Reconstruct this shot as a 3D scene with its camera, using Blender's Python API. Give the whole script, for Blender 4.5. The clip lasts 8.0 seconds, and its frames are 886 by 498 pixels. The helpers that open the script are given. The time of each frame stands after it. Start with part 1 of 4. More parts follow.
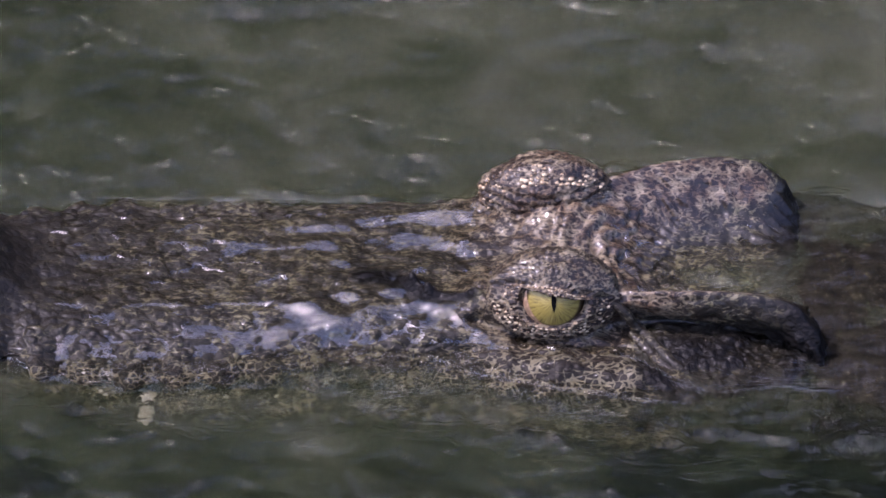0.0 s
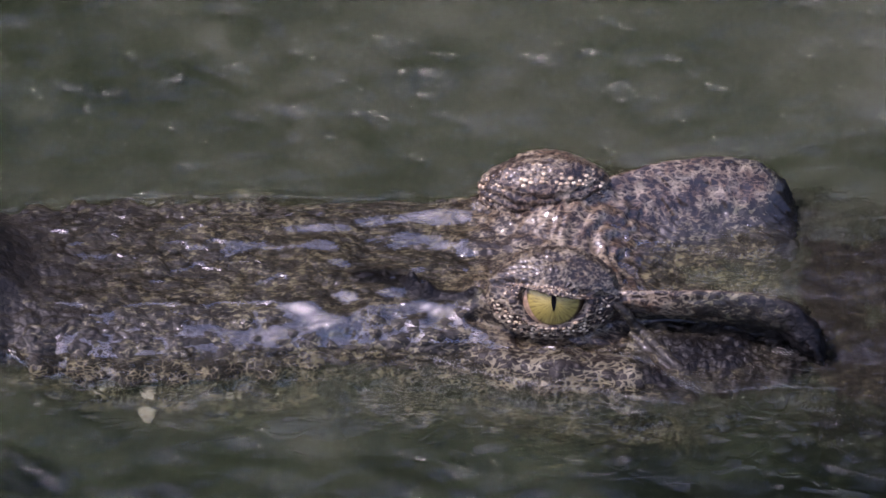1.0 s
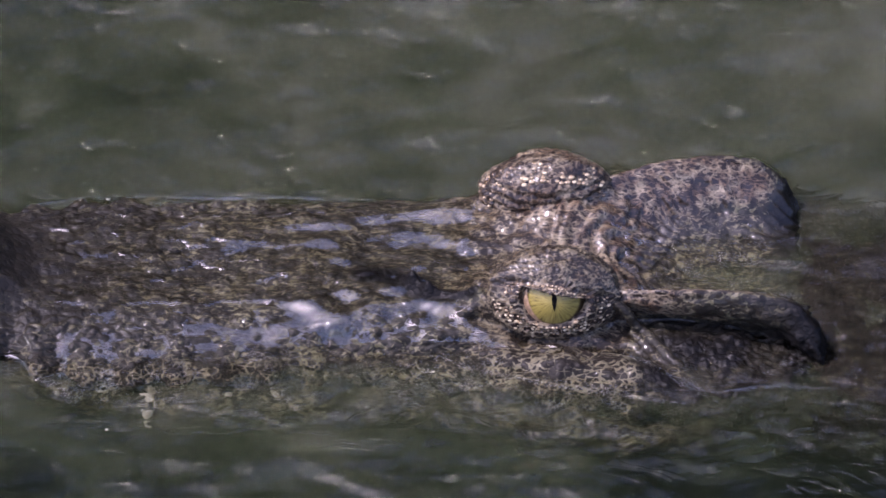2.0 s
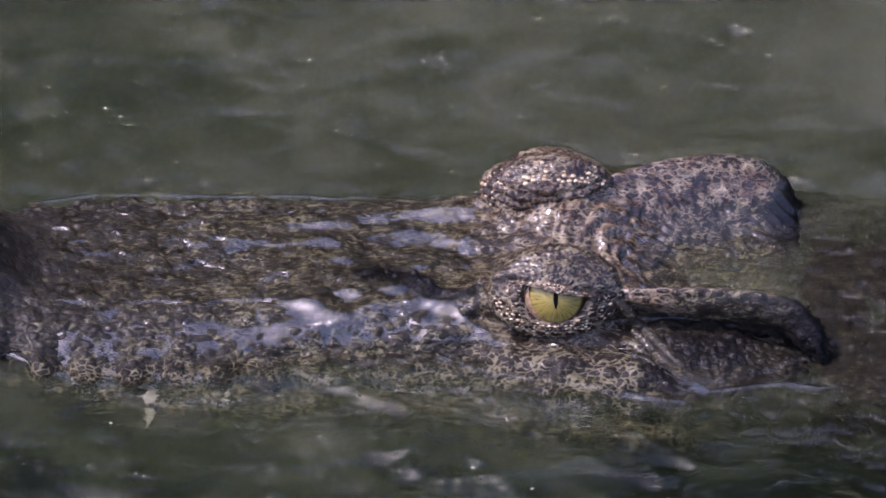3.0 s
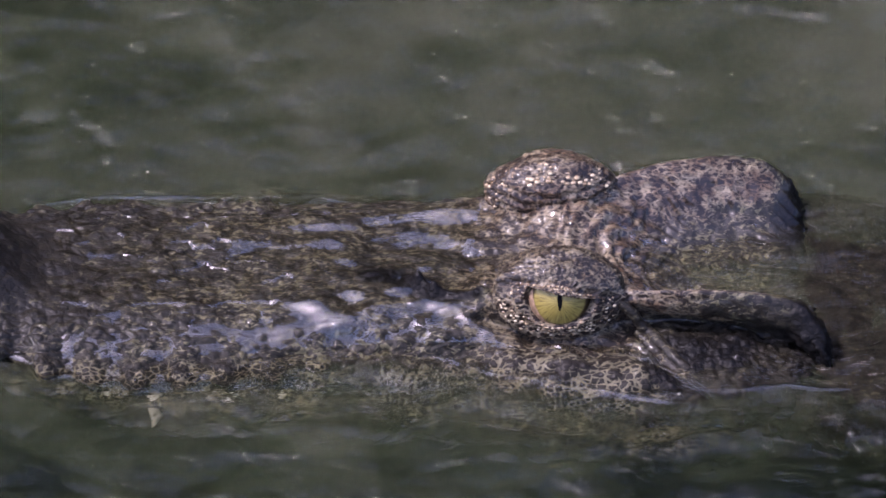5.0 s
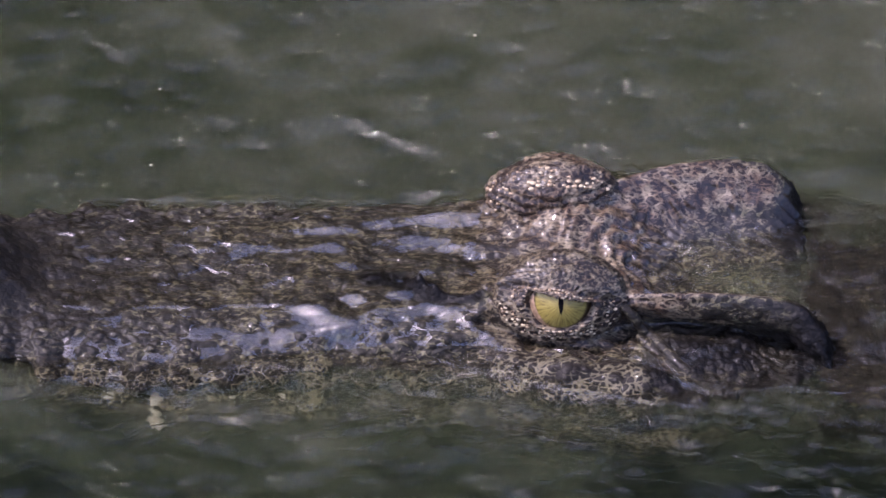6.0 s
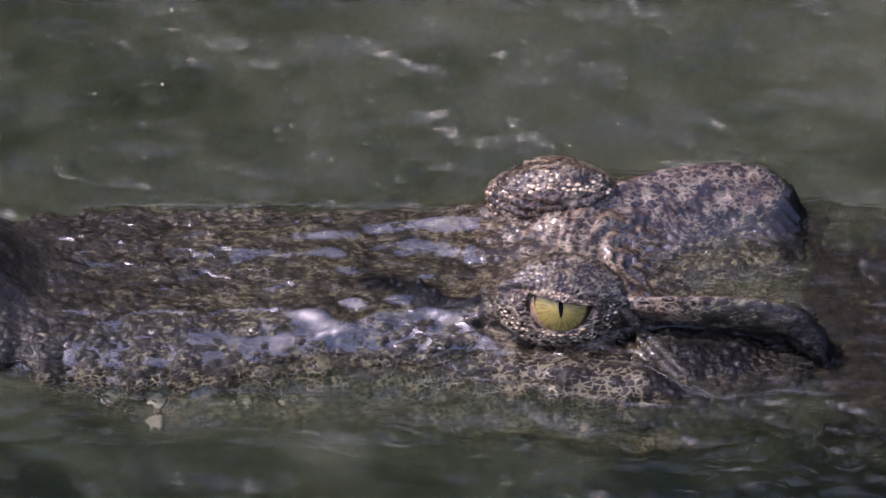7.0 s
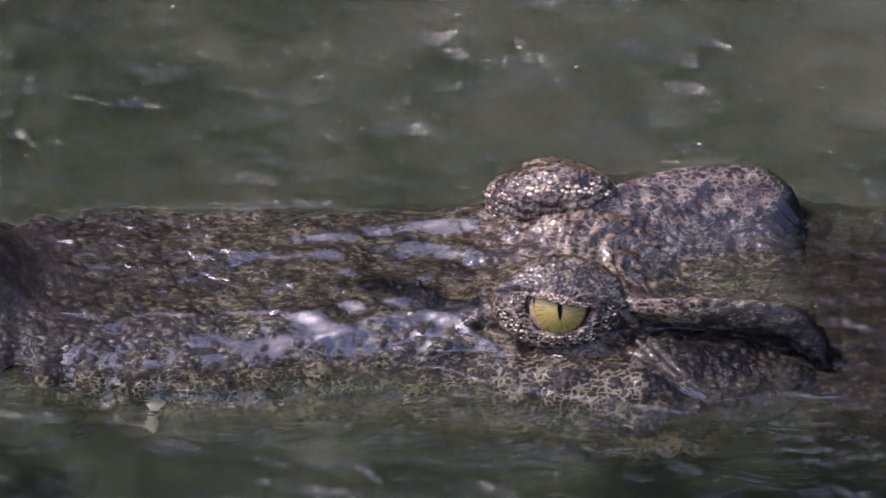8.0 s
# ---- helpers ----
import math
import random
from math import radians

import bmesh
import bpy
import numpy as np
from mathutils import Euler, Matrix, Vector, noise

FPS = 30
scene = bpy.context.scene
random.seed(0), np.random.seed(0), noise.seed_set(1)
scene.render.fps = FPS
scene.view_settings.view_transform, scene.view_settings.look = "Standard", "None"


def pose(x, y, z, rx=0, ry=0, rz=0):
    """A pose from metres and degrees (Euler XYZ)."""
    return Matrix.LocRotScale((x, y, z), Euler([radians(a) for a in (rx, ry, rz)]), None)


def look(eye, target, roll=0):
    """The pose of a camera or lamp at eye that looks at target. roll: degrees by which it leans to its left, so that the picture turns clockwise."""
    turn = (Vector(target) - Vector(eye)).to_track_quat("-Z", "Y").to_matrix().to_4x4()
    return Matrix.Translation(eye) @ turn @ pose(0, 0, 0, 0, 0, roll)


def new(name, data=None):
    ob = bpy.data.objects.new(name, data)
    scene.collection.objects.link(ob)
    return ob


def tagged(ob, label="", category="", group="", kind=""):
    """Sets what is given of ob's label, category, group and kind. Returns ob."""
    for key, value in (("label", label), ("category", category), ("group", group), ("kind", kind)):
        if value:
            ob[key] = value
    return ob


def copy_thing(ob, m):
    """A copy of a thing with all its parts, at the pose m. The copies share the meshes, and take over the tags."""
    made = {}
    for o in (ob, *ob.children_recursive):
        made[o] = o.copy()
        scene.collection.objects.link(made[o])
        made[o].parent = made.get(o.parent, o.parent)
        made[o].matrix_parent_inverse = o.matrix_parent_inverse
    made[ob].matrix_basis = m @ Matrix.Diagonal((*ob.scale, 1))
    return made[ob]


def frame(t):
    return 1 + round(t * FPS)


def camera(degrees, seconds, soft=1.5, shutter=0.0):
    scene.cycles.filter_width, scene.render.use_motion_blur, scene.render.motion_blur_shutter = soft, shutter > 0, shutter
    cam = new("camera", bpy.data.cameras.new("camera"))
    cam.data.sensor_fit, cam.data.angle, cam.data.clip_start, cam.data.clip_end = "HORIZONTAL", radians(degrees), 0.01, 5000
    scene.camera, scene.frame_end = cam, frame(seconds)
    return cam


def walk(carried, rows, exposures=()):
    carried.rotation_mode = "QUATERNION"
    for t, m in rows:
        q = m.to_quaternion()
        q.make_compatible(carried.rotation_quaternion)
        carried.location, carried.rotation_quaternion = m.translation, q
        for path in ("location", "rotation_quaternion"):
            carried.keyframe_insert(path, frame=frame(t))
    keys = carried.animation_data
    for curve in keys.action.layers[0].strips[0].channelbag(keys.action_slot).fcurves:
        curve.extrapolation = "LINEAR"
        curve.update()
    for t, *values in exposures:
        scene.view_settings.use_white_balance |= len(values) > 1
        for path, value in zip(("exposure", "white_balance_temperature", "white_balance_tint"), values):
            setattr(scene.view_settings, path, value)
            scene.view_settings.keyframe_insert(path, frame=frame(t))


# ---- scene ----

# Camera: a long lens on a bank, about six metres off and looking down on the water
ELEV, DIST, MM = radians(36), 6.0, 0.000255
UP = Vector((0, math.sin(ELEV), math.cos(ELEV)))
BACK = Vector((0, -math.cos(ELEV), math.sin(ELEV)))
cam = camera(2 * math.degrees(math.atan(784 * MM / DIST)), 8.0, soft=1.62)


def aim(right, down):
    """The camera's pose, panned a little from its middle stand."""
    eye = BACK * DIST + UP * 0.0112
    return look(eye, UP * (0.0112 + down * MM) + Vector((-right * MM, 0, 0)))


DRIFT = ((0, -6, 7), (0.5, -6, 6.3), (1, -6.4, 5.6), (1.5, -6.3, 5), (2.2, -5, 3.5), (3, -2.8, 1.4), (3.5, 0, 0), (4, 1.4, 0.2), (4.5, 3, 1.8),
         (5.2, 5, 6), (6, 6.6, 11), (6.5, 7.2, 14.3), (7, 6.8, 17.6), (7.5, 6.5, 19.6), (8, 5.2, 21.4))
walk(cam, [(t, aim(a, b)) for t, a, b in DRIFT], [(0, 1.54, 5800, 36), (8, 1.54, 5800, 36)])

# World, sun
SUN_AZ, SUN_EL = radians(261), radians(60)
world = bpy.data.worlds.new("sky")
scene.world = world
world.use_nodes = True
wn, wl = world.node_tree.nodes, world.node_tree.links
sky = wn.new("ShaderNodeTexSky")
sky.sky_type, sky.sun_disc, sky.sun_elevation, sky.sun_rotation = "NISHITA", False, SUN_EL, SUN_AZ
sky.air_density, sky.dust_density, sky.ozone_density = 0.8, 3.2, 1.9
wn["Background"].inputs["Strength"].default_value = 0.15
wl.new(sky.outputs["Color"], wn["Background"].inputs["Color"])
lamp = bpy.data.lights.new("sun", "SUN")
lamp.energy, lamp.angle, lamp.color = 1.5, radians(1.0), (1.0, 0.93, 0.84)
sun = new("sun", lamp)
sun.matrix_world = look((3 * math.sin(SUN_AZ) * math.cos(SUN_EL), 3 * math.cos(SUN_AZ) * math.cos(SUN_EL), 3 * math.sin(SUN_EL)), (0, 0, 0))


# ---- numeric helpers ----
def hashed(i, j, k, s):
    """A number from 0 to 1 for each lattice cell."""
    n = (i.astype(np.int64) * 374761393 + j.astype(np.int64) * 668265263 + k.astype(np.int64) * 2147483647 + s * 1274126177) & 0xFFFFFFFF
    n = ((n ^ (n >> 13)) * 1274126177) & 0xFFFFFFFF
    n = ((n ^ (n >> 16)) * 2246822519) & 0xFFFFFFFF
    return ((n ^ (n >> 15)) & 0xFFFFFF) / float(0xFFFFFF)


def grain(p, size, seed=0):
    """Smooth value noise, -1 to 1, over points p."""
    q = p / size
    c = np.floor(q)
    f = q - c
    f = f * f * (3 - 2 * f)
    c = c.astype(np.int64)
    out = 0
    for a in (0, 1):
        for b in (0, 1):
            for d in (0, 1):
                w = (f[:, 0] if a else 1 - f[:, 0]) * (f[:, 1] if b else 1 - f[:, 1]) * (f[:, 2] if d else 1 - f[:, 2])
                out = out + w * hashed(c[:, 0] + a, c[:, 1] + b, c[:, 2] + d, seed)
    return out * 2 - 1


def cells(p, size, seed=0):
    """Distances to the nearest and second nearest scattered point, in cell sizes."""
    q = p / size
    c = np.floor(q).astype(np.int64)
    f1 = np.full(len(p), 9.0)
    f2 = np.full(len(p), 9.0)
    for a in (-1, 0, 1):
        for b in (-1, 0, 1):
            for d in (-1, 0, 1):
                i, j, k = c[:, 0] + a, c[:, 1] + b, c[:, 2] + d
                g = np.stack((i + hashed(i, j, k, seed), j + hashed(i, j, k, seed + 7), k + hashed(i, j, k, seed + 13)), 1)
                r = np.sqrt(((q - g) ** 2).sum(1))
                f2 = np.minimum(f2, np.maximum(f1, r))
                f1 = np.minimum(f1, r)
    return f1, f2


def curve(xs, ys, x):
    """A smooth curve through a few knots (monotone between them)."""
    xs, ys, x = np.asarray(xs, float), np.asarray(ys, float), np.asarray(x, float)
    h = np.diff(xs)
    d = np.diff(ys) / h
    m = np.zeros(len(xs))
    for i in range(1, len(xs) - 1):
        if d[i - 1] * d[i] > 0:
            m[i] = 2 * d[i - 1] * d[i] / (d[i - 1] + d[i])
    m[0], m[-1] = d[0], d[-1]
    i = np.clip(np.searchsorted(xs, x) - 1, 0, len(xs) - 2)
    t = (x - xs[i]) / h[i]
    return (2 * t**3 - 3 * t**2 + 1) * ys[i] + (t**3 - 2 * t**2 + t) * h[i] * m[i] + (3 * t**2 - 2 * t**3) * ys[i + 1] + (t**3 - t**2) * h[i] * m[i + 1]


def sheet_normals(g):
    """Unit normals of a grid of points (rows, columns, 3), upward on its middle line."""
    n = np.cross(np.gradient(g, axis=0), np.gradient(g, axis=1))
    if n[len(n) // 2, g.shape[1] // 2, 2] < 0:
        n = -n
    return n / np.maximum(np.linalg.norm(n, axis=2, keepdims=True), 1e-12)


def grid_mesh(name, g, closed=False, extra=None):
    """A smooth mesh from a grid of points, with float attributes on its vertices."""
    r, c = g.shape[:2]
    ids = np.arange(r * c).reshape(r, c)
    a, b = ids, np.roll(ids, -1, axis=1)
    if not closed:
        a, b = a[:, :-1], b[:, :-1]
    quads = np.stack((a[:-1], b[:-1], b[1:], a[1:]), -1).reshape(-1, 4)
    me = bpy.data.meshes.new(name)
    me.vertices.add(r * c)
    me.vertices.foreach_set("co", g.reshape(-1).astype(np.float32))
    me.loops.add(quads.size)
    me.loops.foreach_set("vertex_index", quads.reshape(-1).astype(np.int32))
    me.polygons.add(len(quads))
    me.polygons.foreach_set("loop_start", np.arange(0, quads.size, 4, dtype=np.int32))
    me.update(calc_edges=True)
    me.polygons.foreach_set("use_smooth", np.ones(len(quads), bool))
    for key, value in (extra or {}).items():
        at = me.attributes.new(key, "FLOAT", "POINT")
        at.data.foreach_set("value", value.reshape(-1).astype(np.float32))
    return me


def put(name, me, material, parent=None, label=""):
    """Link a mesh as one object, under a thing if one is given."""
    ob = new(name, me)
    me.materials.append(material)
    if parent:
        ob.parent = parent
    return tagged(ob, label)


def part(name, bm, material, parent=None, label=""):
    """Link a bmesh as one object, under a thing if one is given."""
    me = bpy.data.meshes.new(name)
    for f in bm.faces:
        f.smooth = True
    bm.to_mesh(me)
    bm.free()
    return put(name, me, material, parent, label)


# ---- materials ----
def material(name):
    m = bpy.data.materials.new(name)
    m.use_nodes = True
    nt = m.node_tree
    return m, nt.nodes, nt.links, nt.nodes["Principled BSDF"]


def node(ns, ls, kind, ins=None, **props):
    n = ns.new(kind)
    for key, value in props.items():
        setattr(n, key, value)
    for key, value in (ins or {}).items():
        if isinstance(value, bpy.types.NodeSocket):
            ls.new(value, n.inputs[key])
        else:
            n.inputs[key].default_value = value
    return n


def ramp(ns, ls, fac, stops, smooth=False):
    n = ns.new("ShaderNodeValToRGB")
    while len(n.color_ramp.elements) < len(stops):
        n.color_ramp.elements.new(0.5)
    for e, (at, col) in zip(n.color_ramp.elements, stops):
        e.position, e.color = at, (*col, 1) if len(col) == 3 else col
    if smooth:
        n.color_ramp.interpolation = "EASE"
    ls.new(fac, n.inputs[0])
    return n.outputs[0]


def maths(ns, ls, op, a, b=0.0, clamp=False):
    n = ns.new("ShaderNodeMath")
    n.operation, n.use_clamp = op, clamp
    for i, v in enumerate((a, b)):
        if isinstance(v, bpy.types.NodeSocket):
            ls.new(v, n.inputs[i])
        else:
            n.inputs[i].default_value = v
    return n.outputs[0]


def blend(ns, ls, fac, a, b):
    n = ns.new("ShaderNodeMix")
    n.data_type = "RGBA"
    for i, v in ((0, fac), (6, a), (7, b)):
        if isinstance(v, bpy.types.NodeSocket):
            ls.new(v, n.inputs[i])
        else:
            n.inputs[i].default_value = v if i == 0 else (*v, 1)
    return n.outputs[2]


def skin_material(name="wet_hide", gloss=1.0):
    """Wet crocodile hide: broken tan rings on near-black brown, pale with dark spots on the lips, warmer round the eyes."""
    m, ns, ls, bsdf = material(name)
    co = node(ns, ls, "ShaderNodeTexCoord").outputs["Object"]
    st = node(ns, ls, "ShaderNodeMapping", {"Vector": co, "Scale": (0.78, 1.0, 1.0)}).outputs[0]
    warp = node(ns, ls, "ShaderNodeTexNoise", {"Vector": co, "Scale": 290.0, "Detail": 2.5})
    off = node(ns, ls, "ShaderNodeVectorMath", {0: warp.outputs["Color"], 1: (0.5, 0.5, 0.5)}, operation="SUBTRACT").outputs[0]
    off = node(ns, ls, "ShaderNodeVectorMath", {0: off, "Scale": 0.0015}, operation="SCALE").outputs[0]
    at = node(ns, ls, "ShaderNodeVectorMath", {0: st, 1: off}, operation="ADD").outputs[0]
    wide = node(ns, ls, "ShaderNodeMapping", {"Vector": at, "Scale": (0.62, 1.0, 0.9), "Rotation": (0, 0, 0.5)}).outputs[0]
    rings = []
    for vec, size in ((at, 335.0), (wide, 350.0)):
        vor = node(ns, ls, "ShaderNodeTexVoronoi", {"Vector": vec, "Scale": size, "Randomness": 0.85})
        edge = node(ns, ls, "ShaderNodeTexVoronoi", {"Vector": vec, "Scale": size, "Randomness": 0.85}, feature="DISTANCE_TO_EDGE").outputs["Distance"]
        tone = node(ns, ls, "ShaderNodeSeparateColor", {0: vor.outputs["Color"]})
        rings.append((edge, tone.outputs[0], tone.outputs[1]))
    gaps = node(ns, ls, "ShaderNodeTexNoise", {"Vector": st, "Scale": 150.0, "Detail": 2.0, "Roughness": 0.6}).outputs["Fac"]
    big = node(ns, ls, "ShaderNodeTexNoise", {"Vector": co, "Scale": 45.0, "Detail": 4.0, "Roughness": 0.6}).outputs["Fac"]
    fine = node(ns, ls, "ShaderNodeTexNoise", {"Vector": co, "Scale": 800.0, "Detail": 4.0}).outputs["Fac"]
    pale = node(ns, ls, "ShaderNodeAttribute", attribute_name="pale").outputs["Fac"]
    warm = node(ns, ls, "ShaderNodeAttribute", attribute_name="warm").outputs["Fac"]
    shine = node(ns, ls, "ShaderNodeAttribute", attribute_name="shine").outputs["Fac"]
    pale = maths(ns, ls, "MAXIMUM", pale, 0.0, clamp=True)
    hot = maths(ns, ls, "MAXIMUM", warm, 0.0, clamp=True)
    cold = maths(ns, ls, "MULTIPLY", maths(ns, ls, "MINIMUM", warm, 0.0), 0.045)
    def mixed(a, b):
        return maths(ns, ls, "ADD", maths(ns, ls, "MULTIPLY", a, maths(ns, ls, "SUBTRACT", 1.0, hot)), maths(ns, ls, "MULTIPLY", b, hot))
    edge, pick, own = (mixed(a, b) for a, b in zip(*rings))
    # each scale has a dark core of its own size inside a tan ring; some scales stay dark, and the rings break up over the head
    width = maths(ns, ls, "ADD", maths(ns, ls, "MULTIPLY", own, 0.1), maths(ns, ls, "MULTIPLY", maths(ns, ls, "SUBTRACT", gaps, 0.56), 0.55))
    width = maths(ns, ls, "ADD", width, maths(ns, ls, "MULTIPLY", maths(ns, ls, "SUBTRACT", big, 0.5), 0.34))
    width = maths(ns, ls, "ADD", width, maths(ns, ls, "ADD", maths(ns, ls, "MULTIPLY", pale, 0.045), maths(ns, ls, "ADD", maths(ns, ls, "MULTIPLY", hot, 0.1), cold)))
    width = maths(ns, ls, "ADD", width, maths(ns, ls, "MULTIPLY", maths(ns, ls, "SUBTRACT", fine, 0.5), 0.12))
    most = maths(ns, ls, "ADD", maths(ns, ls, "MULTIPLY", pale, 0.04), maths(ns, ls, "ADD", maths(ns, ls, "MULTIPLY", own, 0.08), 0.075))
    width = maths(ns, ls, "MINIMUM", width, maths(ns, ls, "ADD", most, maths(ns, ls, "MULTIPLY", maths(ns, ls, "SUBTRACT", fine, 0.5), 0.06)))
    mask = node(ns, ls, "ShaderNodeMapRange", {"Value": maths(ns, ls, "SUBTRACT", width, edge), 1: -0.015, 2: 0.035, 3: 0.0, 4: 1.0}).outputs[0]
    long = node(ns, ls, "ShaderNodeMapping", {"Vector": co, "Scale": (0.55, 1.0, 0.8), "Rotation": (0, 0, 0.35)}).outputs[0]
    fleck = node(ns, ls, "ShaderNodeTexNoise", {"Vector": long, "Scale": 500.0, "Detail": 2.0, "Roughness": 0.55, "Distortion": 1.0}).outputs["Fac"]
    fleck = maths(ns, ls, "ADD", fleck, maths(ns, ls, "MULTIPLY", maths(ns, ls, "SUBTRACT", big, 0.5), 0.22))
    fleck = maths(ns, ls, "ADD", fleck, maths(ns, ls, "ADD", maths(ns, ls, "MULTIPLY", maths(ns, ls, "SUBTRACT", hot, 0.9), 0.06), maths(ns, ls, "MULTIPLY", maths(ns, ls, "SUBTRACT", gaps, 0.5), 0.25)))
    fleck = maths(ns, ls, "ADD", fleck, maths(ns, ls, "MULTIPLY", cold, 2.2))
    fleck = node(ns, ls, "ShaderNodeMapRange", {"Value": fleck, 1: 0.5, 2: 0.55, 3: 0.0, 4: 1.0}).outputs[0]
    share = maths(ns, ls, "SUBTRACT", 1.0, maths(ns, ls, "ADD", maths(ns, ls, "MULTIPLY", pale, 2.0), maths(ns, ls, "MULTIPLY", hot, 0.55)), clamp=True)
    mask = maths(ns, ls, "ADD", maths(ns, ls, "MULTIPLY", fleck, share), maths(ns, ls, "MULTIPLY", mask, maths(ns, ls, "SUBTRACT", 1.0, maths(ns, ls, "MULTIPLY", share, 0.8))), clamp=True)
    rust = blend(ns, ls, ramp(ns, ls, gaps, ((0.4, (0, 0, 0)), (0.6, (1, 1, 1)))), (0.135, 0.085, 0.046), (0.26, 0.21, 0.135))
    tan = blend(ns, ls, hot, (0.118, 0.108, 0.06), rust)
    tan = blend(ns, ls, pale, tan, (0.128, 0.114, 0.07))
    tan = blend(ns, ls, ramp(ns, ls, fine, ((0.3, (0, 0, 0)), (0.7, (1, 1, 1)))), blend(ns, ls, 0.45, tan, (0.03, 0.024, 0.017)), tan)
    dark = blend(ns, ls, ramp(ns, ls, gaps, ((0.3, (0, 0, 0)), (0.7, (1, 1, 1)))), (0.008, 0.0075, 0.006), (0.028, 0.026, 0.02))
    dark = blend(ns, ls, maths(ns, ls, "MULTIPLY", pick, 0.6), dark, (0.026, 0.022, 0.015))
    dark = blend(ns, ls, maths(ns, ls, "MULTIPLY", pale, 0.7), dark, (0.009, 0.008, 0.006))
    dark = blend(ns, ls, hot, dark, (0.022, 0.016, 0.012))
    # negative warm values turn the hide near-black
    near_black = maths(ns, ls, "MULTIPLY", warm, -0.55, clamp=True)
    col = blend(ns, ls, near_black, blend(ns, ls, mask, dark, tan), (0.006, 0.0055, 0.005))
    ls.new(col, bsdf.inputs["Base Color"])
    bsdf.inputs["Roughness"].default_value = 0.38
    bsdf.inputs["Specular IOR Level"].default_value = 0.09 * gloss
    ls.new(maths(ns, ls, "MULTIPLY", shine, 0.34 * gloss), bsdf.inputs["Coat Weight"])
    bsdf.inputs["Coat IOR"].default_value = 1.5
    bsdf.inputs["Coat Roughness"].default_value = 0.08
    hgt = maths(ns, ls, "ADD", maths(ns, ls, "MULTIPLY", edge, 0.9), maths(ns, ls, "ADD", maths(ns, ls, "MULTIPLY", fine, 0.15), maths(ns, ls, "MULTIPLY", mask, 0.3)))
    bump = node(ns, ls, "ShaderNodeBump", {"Height": hgt, "Distance": 0.0018, "Strength": 0.6})
    ls.new(bump.outputs[0], bsdf.inputs["Normal"])
    return m


def plain(name, col, rough=0.5, scale=300.0, spread=0.3, coat=0.0, bump=0.0005):
    """A mottled material of one colour."""
    m, ns, ls, bsdf = material(name)
    co = node(ns, ls, "ShaderNodeTexCoord").outputs["Object"]
    n = node(ns, ls, "ShaderNodeTexNoise", {"Vector": co, "Scale": scale, "Detail": 4.0}).outputs["Fac"]
    lo, hi = [c * (1 - spread) for c in col], [min(1, c * (1 + spread)) for c in col]
    ls.new(ramp(ns, ls, n, ((0.3, lo), (0.7, hi))), bsdf.inputs["Base Color"])
    bsdf.inputs["Roughness"].default_value = rough
    bsdf.inputs["Coat Weight"].default_value = coat
    bsdf.inputs["Coat Roughness"].default_value = 0.05
    b = node(ns, ls, "ShaderNodeBump", {"Height": n, "Distance": bump, "Strength": 0.6})
    ls.new(b.outputs[0], bsdf.inputs["Normal"])
    return m


def bead_material():
    """Small wet scales, from dark brown to cream."""
    m, ns, ls, bsdf = material("bead_scale")
    info = node(ns, ls, "ShaderNodeObjectInfo").outputs["Random"]
    co = node(ns, ls, "ShaderNodeTexCoord").outputs["Object"]
    n = node(ns, ls, "ShaderNodeTexNoise", {"Vector": co, "Scale": 1.6, "Detail": 3.0}).outputs["Fac"]
    mix = maths(ns, ls, "ADD", info, maths(ns, ls, "MULTIPLY", maths(ns, ls, "SUBTRACT", n, 0.5), 0.9))
    ls.new(ramp(ns, ls, mix, ((0.1, (0.04, 0.025, 0.014)), (0.5, (0.28, 0.195, 0.105)), (1.0, (0.55, 0.45, 0.28)))), bsdf.inputs["Base Color"])
    bsdf.inputs["Roughness"].default_value = 0.25
    bsdf.inputs["Coat Weight"].default_value = 0.35
    bsdf.inputs["Coat Roughness"].default_value = 0.05
    return m


def water_material(name, scale, lift, ior=1.333, tint=(0.95, 0.955, 0.92, 1), curls=0.0):
    """Clear water with fine ripples, and thin curling ridges where it eddies."""
    m, ns, ls, bsdf = material(name)
    ns.remove(bsdf)
    co = node(ns, ls, "ShaderNodeTexCoord").outputs["Object"]
    st = node(ns, ls, "ShaderNodeMapping", {"Vector": co, "Scale": (0.7, 1.3, 1.0)}).outputs[0]
    n = node(ns, ls, "ShaderNodeTexNoise", {"Vector": st, "Scale": scale, "Detail": 3.0, "Roughness": 0.5}).outputs["Fac"]
    b = node(ns, ls, "ShaderNodeBump", {"Height": n, "Distance": lift, "Strength": 0.5})
    if curls:
        c = node(ns, ls, "ShaderNodeTexNoise", {"Vector": st, "Scale": 22.0, "Detail": 1.5, "Roughness": 0.45, "Distortion": 2.4}).outputs["Fac"]
        c = maths(ns, ls, "ABSOLUTE", maths(ns, ls, "SUBTRACT", c, 0.5))
        c = node(ns, ls, "ShaderNodeMapRange", {"Value": c, 1: 0.0, 2: 0.055, 3: 1.0, 4: 0.0}, interpolation_type="SMOOTHSTEP").outputs[0]
        b = node(ns, ls, "ShaderNodeBump", {"Height": c, "Distance": curls, "Strength": 0.6, "Normal": b.outputs[0]})
    g = node(ns, ls, "ShaderNodeBsdfGlass", {"IOR": ior, "Roughness": 0.0, "Color": tint, "Normal": b.outputs[0]})
    ls.new(g.outputs[0], ns["Material Output"].inputs["Surface"])
    return m


